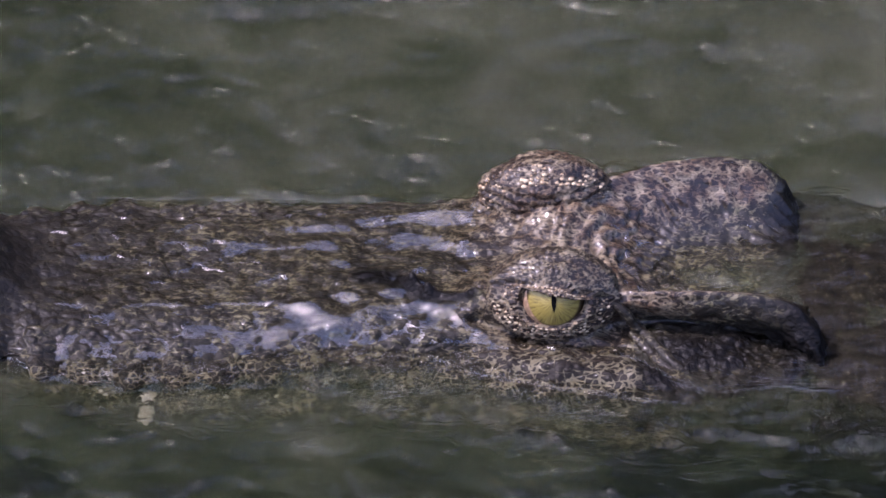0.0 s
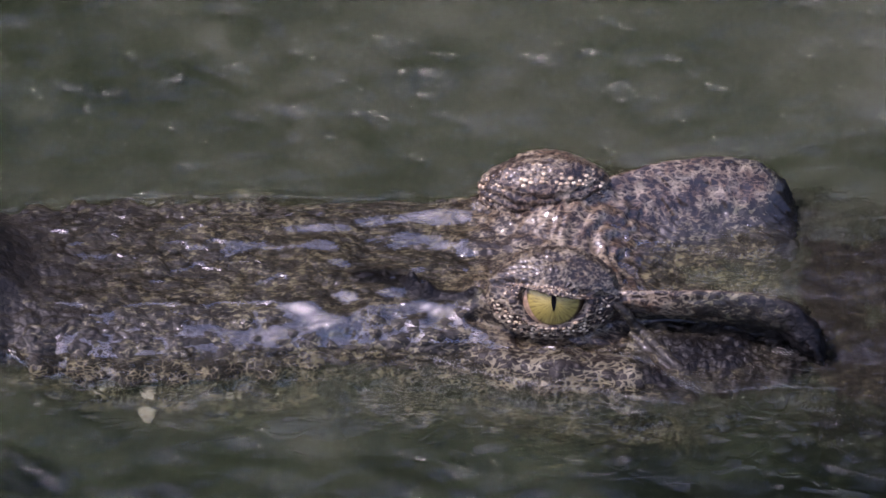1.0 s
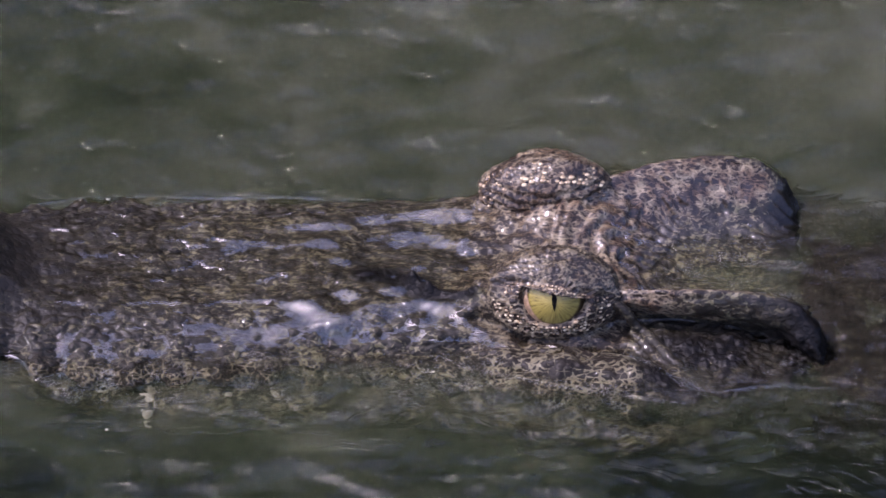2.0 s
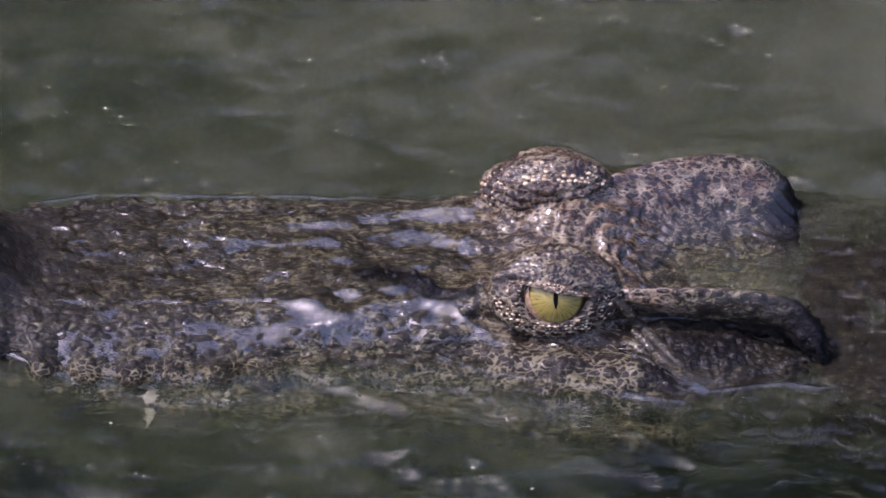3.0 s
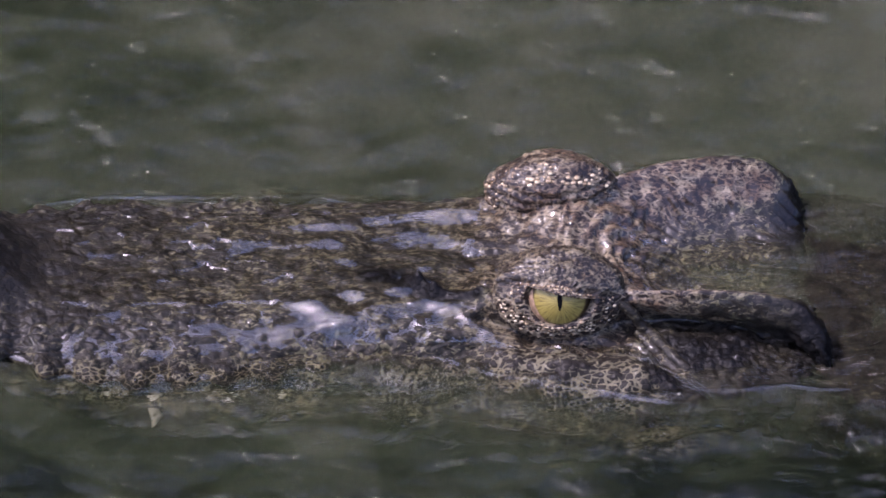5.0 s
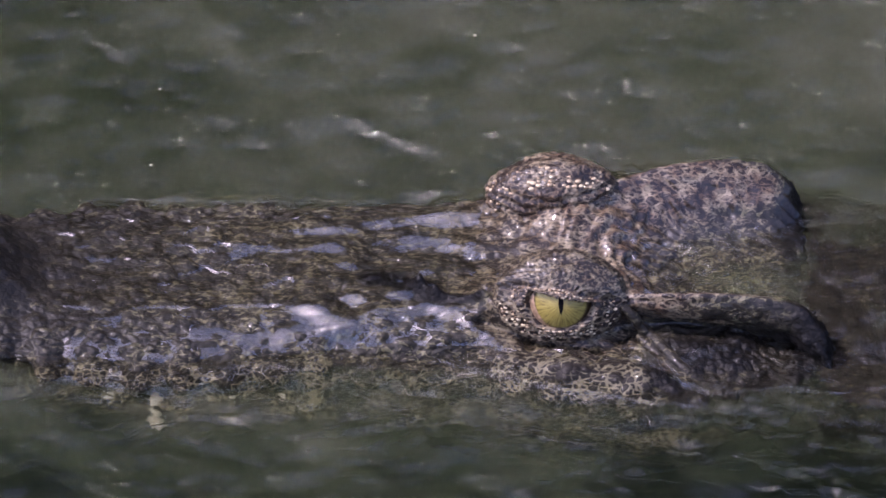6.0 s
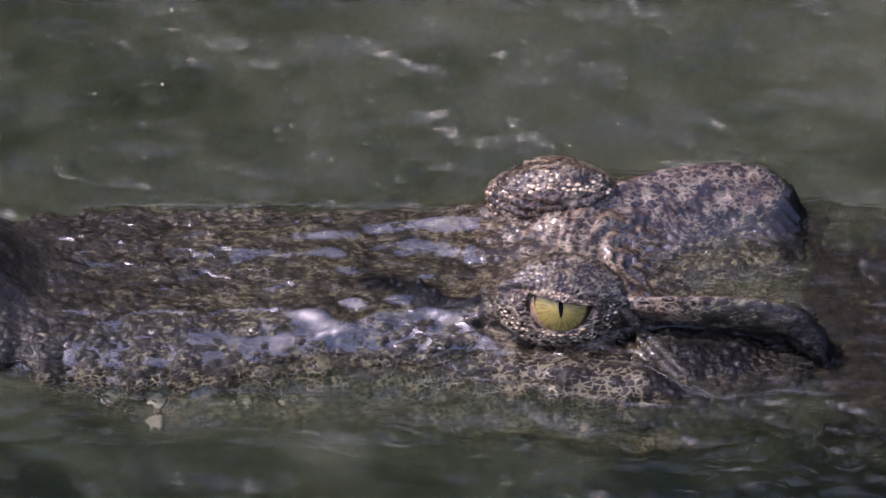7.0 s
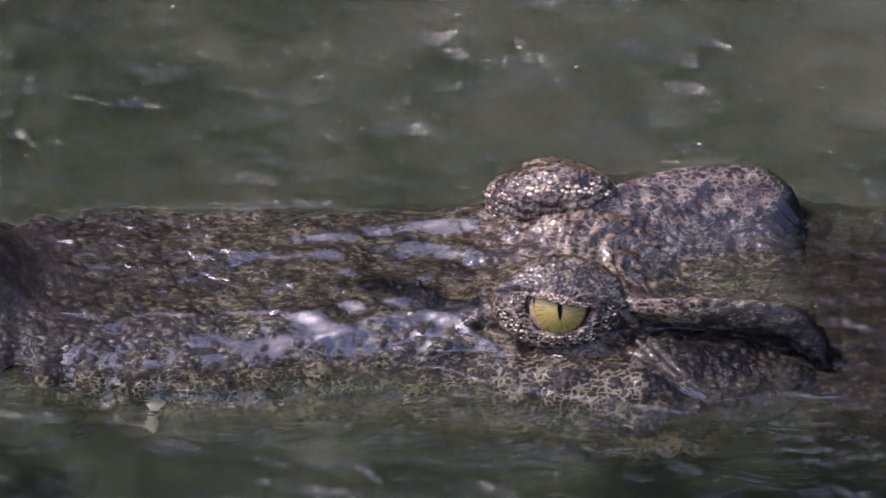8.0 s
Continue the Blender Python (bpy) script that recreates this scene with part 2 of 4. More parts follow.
def silt_material(name, thin, thick):
    """Fine mud hanging in the water, thin in one layer, with light streaks painted in."""
    m, ns, ls, bsdf = material(name)
    ns.remove(bsdf)
    co = node(ns, ls, "ShaderNodeTexCoord").outputs["Object"]
    n = node(ns, ls, "ShaderNodeTexNoise", {"Vector": co, "Scale": 14.0, "Detail": 3.0}).outputs["Fac"]
    tint = node(ns, ls, "ShaderNodeTexNoise", {"Vector": co, "Scale": 9.0, "Detail": 5.0, "Roughness": 0.6}).outputs["Fac"]
    cloud = node(ns, ls, "ShaderNodeAttribute", attribute_name="cloud").outputs["Fac"]
    st = node(ns, ls, "ShaderNodeMapping", {"Vector": co, "Scale": (0.5, 1.0, 0.15)}).outputs[0]
    swirl = node(ns, ls, "ShaderNodeTexNoise", {"Vector": st, "Scale": 32.0, "Detail": 5.0, "Roughness": 0.6, "Distortion": 1.6}).outputs["Fac"]
    tint = maths(ns, ls, "ADD", tint, maths(ns, ls, "MULTIPLY", maths(ns, ls, "SUBTRACT", swirl, 0.5), 1.8))
    # broad painted shade and brightening, set per vertex
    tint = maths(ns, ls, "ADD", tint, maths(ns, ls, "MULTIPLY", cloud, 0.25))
    # pale curls painted into the mud as streaks of refracted light
    curl = node(ns, ls, "ShaderNodeTexNoise", {"Vector": st, "Scale": 26.0, "Detail": 2.0, "Distortion": 3.2}).outputs["Fac"]
    caustic_strand = node(ns, ls, "ShaderNodeMapRange", {"Value": maths(ns, ls, "ABSOLUTE", maths(ns, ls, "SUBTRACT", curl, 0.5)), 1: 0.0, 2: 0.03, 3: 0.45, 4: 0.0}).outputs[0]
    tint = maths(ns, ls, "ADD", tint, caustic_strand)
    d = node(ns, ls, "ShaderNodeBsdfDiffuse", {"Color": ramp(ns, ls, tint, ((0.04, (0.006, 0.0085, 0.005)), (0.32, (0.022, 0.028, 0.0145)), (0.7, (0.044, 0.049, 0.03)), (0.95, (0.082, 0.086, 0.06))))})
    t = node(ns, ls, "ShaderNodeBsdfTransparent", {"Color": (1.0, 1.0, 0.97, 1)})
    mix = node(ns, ls, "ShaderNodeMixShader", {0: ramp(ns, ls, n, ((0.3, (thin, thin, thin)), (0.7, (thick, thick, thick)))), 1: t.outputs[0], 2: d.outputs[0]})
    ls.new(mix.outputs[0], ns["Material Output"].inputs["Surface"])
    return m


def iris_material():
    """Yellow-green iris with dark radial streaks; the eye's axis is the object's -Y."""
    m, ns, ls, bsdf = material("iris")
    co = node(ns, ls, "ShaderNodeTexCoord").outputs["Object"]
    sep = node(ns, ls, "ShaderNodeSeparateXYZ", {0: co})
    r = maths(ns, ls, "SQRT", maths(ns, ls, "ADD", maths(ns, ls, "POWER", sep.outputs[0], 2.0), maths(ns, ls, "POWER", sep.outputs[2], 2.0)))
    ang = maths(ns, ls, "ARCTAN2", sep.outputs[2], sep.outputs[0])
    v = node(ns, ls, "ShaderNodeCombineXYZ", {0: maths(ns, ls, "MULTIPLY", ang, 11.0), 1: maths(ns, ls, "MULTIPLY", r, 160.0)}).outputs[0]
    streak = node(ns, ls, "ShaderNodeTexNoise", {"Vector": v, "Scale": 1.0, "Detail": 4.0, "Roughness": 0.65}).outputs["Fac"]
    col = ramp(ns, ls, streak, ((0.33, (0.07, 0.048, 0.01)), (0.47, (0.22, 0.17, 0.03)), (0.7, (0.31, 0.25, 0.06))))
    rim = ramp(ns, ls, maths(ns, ls, "MULTIPLY", r, 50.0), ((0.0, (1, 1, 1)), (0.55, (1, 1, 1)), (0.6, (0.16, 0.1, 0.06)), (0.66, (0.1, 0.07, 0.05)), (0.74, (0.5, 0.36, 0.5))))
    mix = ns.new("ShaderNodeMix")
    mix.data_type, mix.blend_type = "RGBA", "MULTIPLY"
    mix.inputs[0].default_value = 1.0
    ls.new(col, mix.inputs[6]), ls.new(rim, mix.inputs[7])
    ls.new(mix.outputs[2], bsdf.inputs["Base Color"])
    bsdf.inputs["Roughness"].default_value = 0.5
    bsdf.inputs["Coat Weight"].default_value = 0.25
    bsdf.inputs["Coat Roughness"].default_value = 0.03
    return m


HIDE = skin_material()
SUNK_HIDE = skin_material("sunken_hide", 0.0)
WATER = water_material("river_water", 130.0, 0.0024, curls=0.0007)
WATER_FILM = water_material("draining_water", 90.0, 0.0004, 1.76, (1, 1, 1, 1))
RILL = water_material("rill_water", 60.0, 0.0004, 1.3, (1, 1, 1, 1))
SILT = silt_material("hanging_silt", 0.09, 0.17)
DEEP_SILT = silt_material("deep_silt", 0.3, 0.5)
THIN_SILT = silt_material("thin_silt", 0.2, 0.34)
IRIS = iris_material()
PUPIL = plain("pupil_black", (0.003, 0.003, 0.003), 0.9)
PUPIL.node_tree.nodes["Principled BSDF"].inputs["Specular IOR Level"].default_value = 0.05
BEAD = bead_material()
TOOTH = plain("ivory", (0.19, 0.175, 0.125), 0.45, 220.0, 0.2)
CORNER = plain("pink_tan_skin", (0.25, 0.16, 0.09), 0.5, 500.0, 0.5, 0.1)
SPECK = plain("pale_debris", (0.3, 0.28, 0.22), 0.6, 900.0, 0.3)
MUD = plain("river_mud", (0.075, 0.072, 0.045), 0.9, 6.0, 0.35)
BANK = plain("bank_earth", (0.13, 0.10, 0.06), 0.95, 2.0, 0.4)
LEAF = plain("leaves", (0.045, 0.055, 0.02), 0.55, 1.3, 0.6)
BARK = plain("bark", (0.12, 0.09, 0.065), 0.9, 9.0, 0.35)


# ---- setting: river bed, water, far bank ----
def spread_axis(lo, hi, step, far):
    """Fine steps from lo to hi, then ever wider ones out to far."""
    mid = np.arange(lo, hi, step)
    out, d, x = [], step, 0.0
    while x < far:
        d *= 1.35
        x += d
        out.append(x)
    return np.concatenate((lo - np.array(out[::-1]), mid, mid[-1] + np.array(out)))


def riverbed():
    x = spread_axis(-1.5, 1.5, 0.1, 900)
    X, Y = np.meshgrid(x, x)
    p = np.stack((X.ravel(), Y.ravel(), X.ravel() * 0), 1)
    Z = -0.4 + 0.03 * grain(p, 0.4, 3).reshape(X.shape)
    put("ground", grid_mesh("ground", np.stack((X, Y, Z), -1)), MUD)
    tagged(bpy.data.objects["ground"], "dark olive muddy bed under the river", "river bed", kind="structure")


def waves(X, Y):
    """Heights of short crossing ripples on a slow current, some with narrow crests, in metres."""
    rng = np.random.RandomState(5)
    Z = np.zeros_like(X)
    for i in range(60):
        lam = 0.011 * (1.07 ** i)
        a = rng.normal(math.radians(86), 0.6)
        k = 2 * math.pi / lam
        ph = rng.uniform(0, 6.28)
        u, v = X * math.cos(a) + Y * math.sin(a), Y * math.cos(a) - X * math.sin(a)
        bend = 0.35 * lam * np.sin(2 * math.pi * v / (lam * 3.3) + ph * 2)
        gate = np.clip(np.sin(2 * math.pi * v / (lam * rng.uniform(3, 5)) + ph * 5) + np.sin(2 * math.pi * u / (lam * rng.uniform(4, 7)) + ph * 3) - 0.1, 0, 2)
        slope = 0.054 * min(1, lam / 0.0125) if lam < 0.035 else 0.054 * 0.035 / lam
        Z += slope / k * gate * np.sin(k * (u + bend) + ph)
    for i in range(40):
        lam = 0.013 * (1.05 ** i)
        a = rng.normal(math.radians(92), 0.75)
        k = 2 * math.pi / lam
        ph = rng.uniform(0, 6.28)
        u, v = X * math.cos(a) + Y * math.sin(a), Y * math.cos(a) - X * math.sin(a)
        bend = 0.6 * lam * np.sin(2 * math.pi * v / (lam * rng.uniform(2.5, 5)) + ph * 2) + 0.15 * lam * np.sin(2 * math.pi * v / (lam * rng.uniform(0.9, 1.4)) + ph)
        gate = np.clip(np.sin(2 * math.pi * v / (lam * rng.uniform(4, 8)) + ph * 5) + np.sin(2 * math.pi * u / (lam * rng.uniform(3, 6)) + ph * 3) - 0.5, 0, 1.5)
        Z += 0.11 * min(1, (0.03 / lam) ** 0.5) / k * gate * np.exp(9 * (np.cos(k * (u + bend) + ph) - 1))
    q = np.stack((X.ravel() * 0.75, Y.ravel() * 1.1, 0 * X.ravel()), 1)
    for n, (size, curl, lift) in enumerate(((0.075, 0.055, 0.003), (0.045, 0.035, 0.0021), (0.028, 0.022, 0.0012))):
        w = q.copy()
        w[:, 0] += curl * grain(q, size * 1.3, 200 + n) + 0.3 * curl * grain(q, size * 0.5, 210 + n)
        w[:, 1] += curl * grain(q, size * 1.3, 220 + n) + 0.3 * curl * grain(q, size * 0.5, 230 + n)
        ridge = np.abs(grain(w, size, 240 + n))
        here = np.clip(0.35 + 1.3 * grain(q, size * 2.2, 250 + n), 0, 1)
        Z += (lift * here * np.exp(-(ridge / 0.13) ** 1.4)).reshape(X.shape)
    return Z


def water_surface():
    x = spread_axis(-0.34, 0.26, 0.0013, 900)
    y = spread_axis(-0.74, 0.26, 0.0013, 900)
    X, Y = np.meshgrid(x, y)
    far = np.maximum(np.maximum(-0.36 - X, X - 0.28), np.maximum(-0.76 - Y, Y - 0.28))
    Z = waves(X, Y) * np.exp(-np.maximum(far, 0) / 0.5)
    ob = put("water", grid_mesh("water", np.stack((X, Y, Z), -1)), WATER)
    ob.visible_shadow = False
    tagged(ob, "murky olive-green river water with small crossing ripples", "water", kind="structure")
    return ob


def silt():
    """Fine mud hanging in veils under the surface, with broad shade painted into its colour."""
    for n, depth in enumerate((0.0045, 0.011, 0.019, 0.028, 0.04, 0.056, 0.075, 0.1)):
        x = spread_axis(-0.5, 0.5, 0.02, 900)
        X, Y = np.meshgrid(x, x)
        p = np.stack((X.ravel(), Y.ravel(), X.ravel() * 0), 1)
        Z = -depth + min(0.0025, depth * 0.15) * grain(p, 0.05, 20 + n).reshape(X.shape)
        # painted shade: dark before the crocodile and in near corners, paler behind
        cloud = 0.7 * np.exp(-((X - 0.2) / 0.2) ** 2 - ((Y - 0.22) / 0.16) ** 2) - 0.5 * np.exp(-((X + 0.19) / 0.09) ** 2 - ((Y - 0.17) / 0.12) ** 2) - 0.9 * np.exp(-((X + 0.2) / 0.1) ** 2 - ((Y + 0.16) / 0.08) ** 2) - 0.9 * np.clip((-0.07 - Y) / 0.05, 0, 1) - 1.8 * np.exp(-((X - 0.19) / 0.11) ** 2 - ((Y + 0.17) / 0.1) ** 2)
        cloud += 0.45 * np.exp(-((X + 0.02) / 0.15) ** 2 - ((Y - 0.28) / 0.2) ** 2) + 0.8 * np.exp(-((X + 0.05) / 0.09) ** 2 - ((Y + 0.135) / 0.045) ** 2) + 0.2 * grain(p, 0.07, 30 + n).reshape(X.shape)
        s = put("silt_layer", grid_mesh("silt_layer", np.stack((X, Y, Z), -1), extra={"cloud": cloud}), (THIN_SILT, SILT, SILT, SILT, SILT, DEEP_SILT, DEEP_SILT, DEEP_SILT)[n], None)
        tagged(s, "veil of fine olive silt hanging in the water", "silt", kind="stuff")


def far_bank():
    x = np.linspace(-60, 60, 120)
    prof_y = np.array([9.0, 9.6, 10.5, 13, 18, 40])
    prof_z = np.array([-0.45, 0.25, 0.6, 0.9, 1.4, 3.0])
    X = np.repeat(x[None], 6, 0)
    p = np.stack((X.ravel(), np.repeat(prof_y, 120), X.ravel() * 0), 1)
    Y = prof_y[:, None] + 0.5 * grain(p, 2.0, 4).reshape(X.shape)
    Z = prof_z[:, None] + 0.15 * grain(p, 1.1, 5).reshape(X.shape)
    put("bank", grid_mesh("bank", np.stack((X, Y, Z), -1)), BANK)
    tagged(bpy.data.objects["bank"], "brown earth river bank under leafy trees", "river bank", kind="structure")


def tree_mesh(rng):
    """Trunk with limbs, and a crown of leaf clumps."""
    bm = bmesh.new()

    def limb(a, b, ra, rb):
        d = b - a
        m = Matrix.Translation((a + b) / 2) @ d.to_track_quat("Z", "Y").to_matrix().to_4x4()
        bmesh.ops.create_cone(bm, cap_ends=True, segments=8, radius1=ra, radius2=rb, depth=d.length, matrix=m)
    top = Vector((rng.uniform(-0.5, 0.5), rng.uniform(-0.4, 0.4), 9.5))
    limb(Vector((0, 0, -0.6)), top * 0.5, 0.32, 0.22)
    limb(top * 0.5, top, 0.22, 0.1)
    tips = []
    for i in range(13):
        h = rng.uniform(0.2, 0.98)
        a = rng.uniform(0, 6.28)
        tip = top * h + Vector((math.cos(a) * 2.2, math.sin(a) * 2.2, rng.uniform(0.8, 2.6)))
        limb(top * h, tip, 0.09, 0.02)
        tips.append(tip)
    tips.append(top + Vector((0, 0, 2.5)))
    tips.append(top + Vector((0, 0, 4.2)))
    for i in range(8):
        a = rng.uniform(0, 6.28)
        tips.append(Vector((math.cos(a) * 1.8, math.sin(a) * 1.8, rng.uniform(0.4, 5.5))))
    crown = bmesh.new()
    for tip in tips:
        for j in range(230):
            c = tip + Vector((rng.normal(0, 0.75), rng.normal(0, 0.75), rng.normal(0, 0.6)))
            q = Euler((rng.uniform(-1, 1), rng.uniform(-1, 1), rng.uniform(0, 6.28))).to_matrix()
            s = rng.uniform(0.2, 0.42)
            pts = [c + q @ Vector(v) for v in ((-s, 0, 0), (0, -s * 0.45, 0.03), (s, 0, 0), (0, s * 0.45, 0.03))]
            crown.faces.new([crown.verts.new(v) for v in pts])
    return bm, crown


def trees():
    rng = np.random.RandomState(3)
    first = []
    for i in range(3):
        bm, crown = tree_mesh(rng)
        t = part("tree", bm, BARK)
        tagged(t, "tall bank tree with a dense green crown", "tree", "trees on the far bank")
        part("crown", crown, LEAF, t)
        first.append(t)
    for i in range(48):
        row = i // 16
        spot = pose(-23 + (i % 16) * 3 + rng.uniform(-0.8, 0.8) + row, 11.2 + row * 2.8 + rng.uniform(-0.6, 0.6), 0.6 + row * 0.3, 0, 0, rng.uniform(0, 360))
        if i < 3:
            first[i].matrix_basis = spot
        else:
            copy_thing(first[i % 3], spot)


# ---- the crocodile ----
# Half cross-sections of the upper head along its length: w out from the midline, z up, in millimetres
HX = (-262, -244, -200, -172, -134, -88, -34, 6, 30, 52, 72, 88, 104, 120, 151, 162.5, 168.5)
MID_Z = (-10, 11, 11, 11, 10, 9, 9, 10, 11, 14, 10, 3, -3, -7, -8, -10, -20)
INN_Z = (-10, 11, 12, 12, 12, 11.5, 11.5, 13, 19, 24, 20, 11, 5, 2.5, 1, -2, -20)
RIM_W = (2, 28, 38, 42, 44, 43, 42, 41, 39, 39, 41, 46, 49, 51, 55, 58, 57)
RIM_Z = (-10, 9, 10.5, 10.5, 10, 10, 11, 14, 22, 26, 24, 26, 28, 29, 25, 13, -14)
ROU_W = (3, 32, 43, 49, 51, 50, 49, 48, 47, 48, 47, 49, 52, 55, 63, 70, 66)
ROU_Z = (-12, 7, 9, 8, 7.5, 7.5, 8, 10, 14, 15, 16, 18, 18, 18, 12, 3, -18)
UND_W = (3, 35, 47, 54, 57, 55, 53, 54, 54, 53, 46, 40, 40, 42, 56, 69, 67)
UND_Z = (-13, 4, 7, 5, 4.5, 4, 4, 4, 6, 6, 6, 5, 4, 3, 0, -6, -20)
SID_W = (4, 38, 50, 58, 62, 60, 57, 57, 57, 57, 57, 58, 62, 64, 68, 74, 69)
SID_Z = (-14, 1, 5, 2, 1.5, 0.5, -0.5, 1, 4, 4, 3, 2, 2, 2, -2, -8, -24)
CHK_W = (4, 40, 52, 65, 69, 66, 60, 63, 69, 76, 82, 85, 87, 85, 80, 78, 72)
CHK_Z = (-16, -1, 4, 1, 0, -1.5, -4, -1, 2, 4, 4, 2, -1, -2, -6, -12, -28)
LIP_W = (4, 42, 54, 70, 76, 74, 74, 82, 88, 94, 99, 102, 103, 101, 89, 82, 76)
LIP_Z = (-18, -4, 2, -3, -5, -7, -13, -13, -13, -13, -13, -13, -15, -17, -22, -24, -30)
JAW_OUT = (0, 0, 4, 8, 12, 16, 16, 15, 15, 15, 15, 15, 14, 12, 8, 6, 6)


def half_rows(tracks, x, n):
    """Smooth half-sections through the tracks of w and z, closed on the midline; mirrored into whole sections."""
    W = np.stack([curve(HX, w, x) if not np.isscalar(w) else np.full(len(x), float(w)) for w, z in tracks], 1)
    Z = np.stack([curve(HX, z, x) for w, z in tracks], 1)
    k = np.linspace(0, 1, len(tracks))
    s = np.linspace(0, 1, n)
    W = np.stack([curve(k, r, s) for r in W])
    Z = np.stack([curve(k, r, s) for r in Z])
    g = np.zeros((len(x), 2 * n - 1, 3))
    g[:, :, 0] = x[:, None]
    g[:, :n, 1], g[:, n - 1:, 1] = W[:, ::-1], -W
    g[:, :n, 2], g[:, n - 1:, 2] = Z[:, ::-1], Z
    def ease(g, times):
        g = g.copy()
        for i in range(int(round(times * (n / 150) ** 2))):
            g[:, 1:-1] = 0.5 * g[:, 1:-1] + 0.25 * (g[:, :-2] + g[:, 2:])
        return g
    g = ease(g, 20)
    g[:, :, 0] -= 0.075 * g[:, :, 1] * np.clip((x - 100) / 50, 0, 1)[:, None]    # head held a little askew: one ear flap reaches further back
    lean = np.clip((g[:, :, 1] - 54) / 20, 0, 1) * np.clip((x + 60) / 50, 0.55, 1)[:, None]    # head leans, so that one cheek lies lower
    g[:, :, 1] -= 14 * lean
    g[:, :, 2] -= 5 * lean
    soft = np.clip((25 - x) / 40, 0, 1)[:, None, None]
    g = g * (1 - soft) + ease(g, 160) * soft
    return g * 0.001


def carve(p, a, b, width, depth, both=True):
    """Depth to sink points near the line from a to b (millimetres), on both sides of the head alike or on one."""
    a, b = np.array(a) * 0.001, np.array(b) * 0.001
    q = p.copy()
    if both:
        q[:, 1] = -np.abs(q[:, 1])
    t = np.clip(((q - a) @ (b - a)) / ((b - a) @ (b - a)), 0, 1)
    d = np.linalg.norm(q - (a + t[:, None] * (b - a)), axis=1)
    return -depth * 0.001 * np.exp(-(d / (width * 0.001)) ** 2)


def roughen(g, seed=0, scale=1.0, low=1.0, fine=1.0):
    """Rugged hide: low lumps, scales and pits along the normals."""
    p = g.reshape(-1, 3)
    f1, f2 = cells(p * np.array([0.8, 1, 1]), 0.0042, seed)
    h1, h2 = cells(p * np.array([0.75, 1, 1]), 0.0095, seed + 5)
    d = low * (0.0022 * grain(p, 0.03, seed + 3) + 0.0012 * grain(p, 0.016, seed)) + 0.0009 * grain(p, 0.0075, seed + 1) + fine * 0.0003 * grain(p, 0.003, seed + 2)
    d += fine * 0.0013 * (np.clip(f2 - f1, 0, 0.5) - 0.25) + 0.0026 * (np.clip(h2 - h1, 0, 0.45) - 0.2)
    return d * scale


def lumps(p):
    """Low lumps on the bridge of the snout before the eyes."""
    band = np.clip((p[:, 0] + 0.085) / 0.03, 0, 1) * np.clip((0.03 - p[:, 0]) / 0.02, 0, 1)
    return band * (0.0019 * grain(p * np.array([0.7, 1, 1]), 0.011, 98) + 0.0013 * grain(p * np.array([0.6, 1, 1]), 0.0065, 89))


def furrow(p):
    """The furrow that runs under the eye and back across the cheek."""
    knots = ((14, -46, 12), (35, -54, 6), (66, -58, 4), (80, -60, 3), (98, -74, 1), (118, -92, -5))
    return sum(carve(p, a, b, 2.8, 4.5) for a, b in zip(knots, knots[1:]))


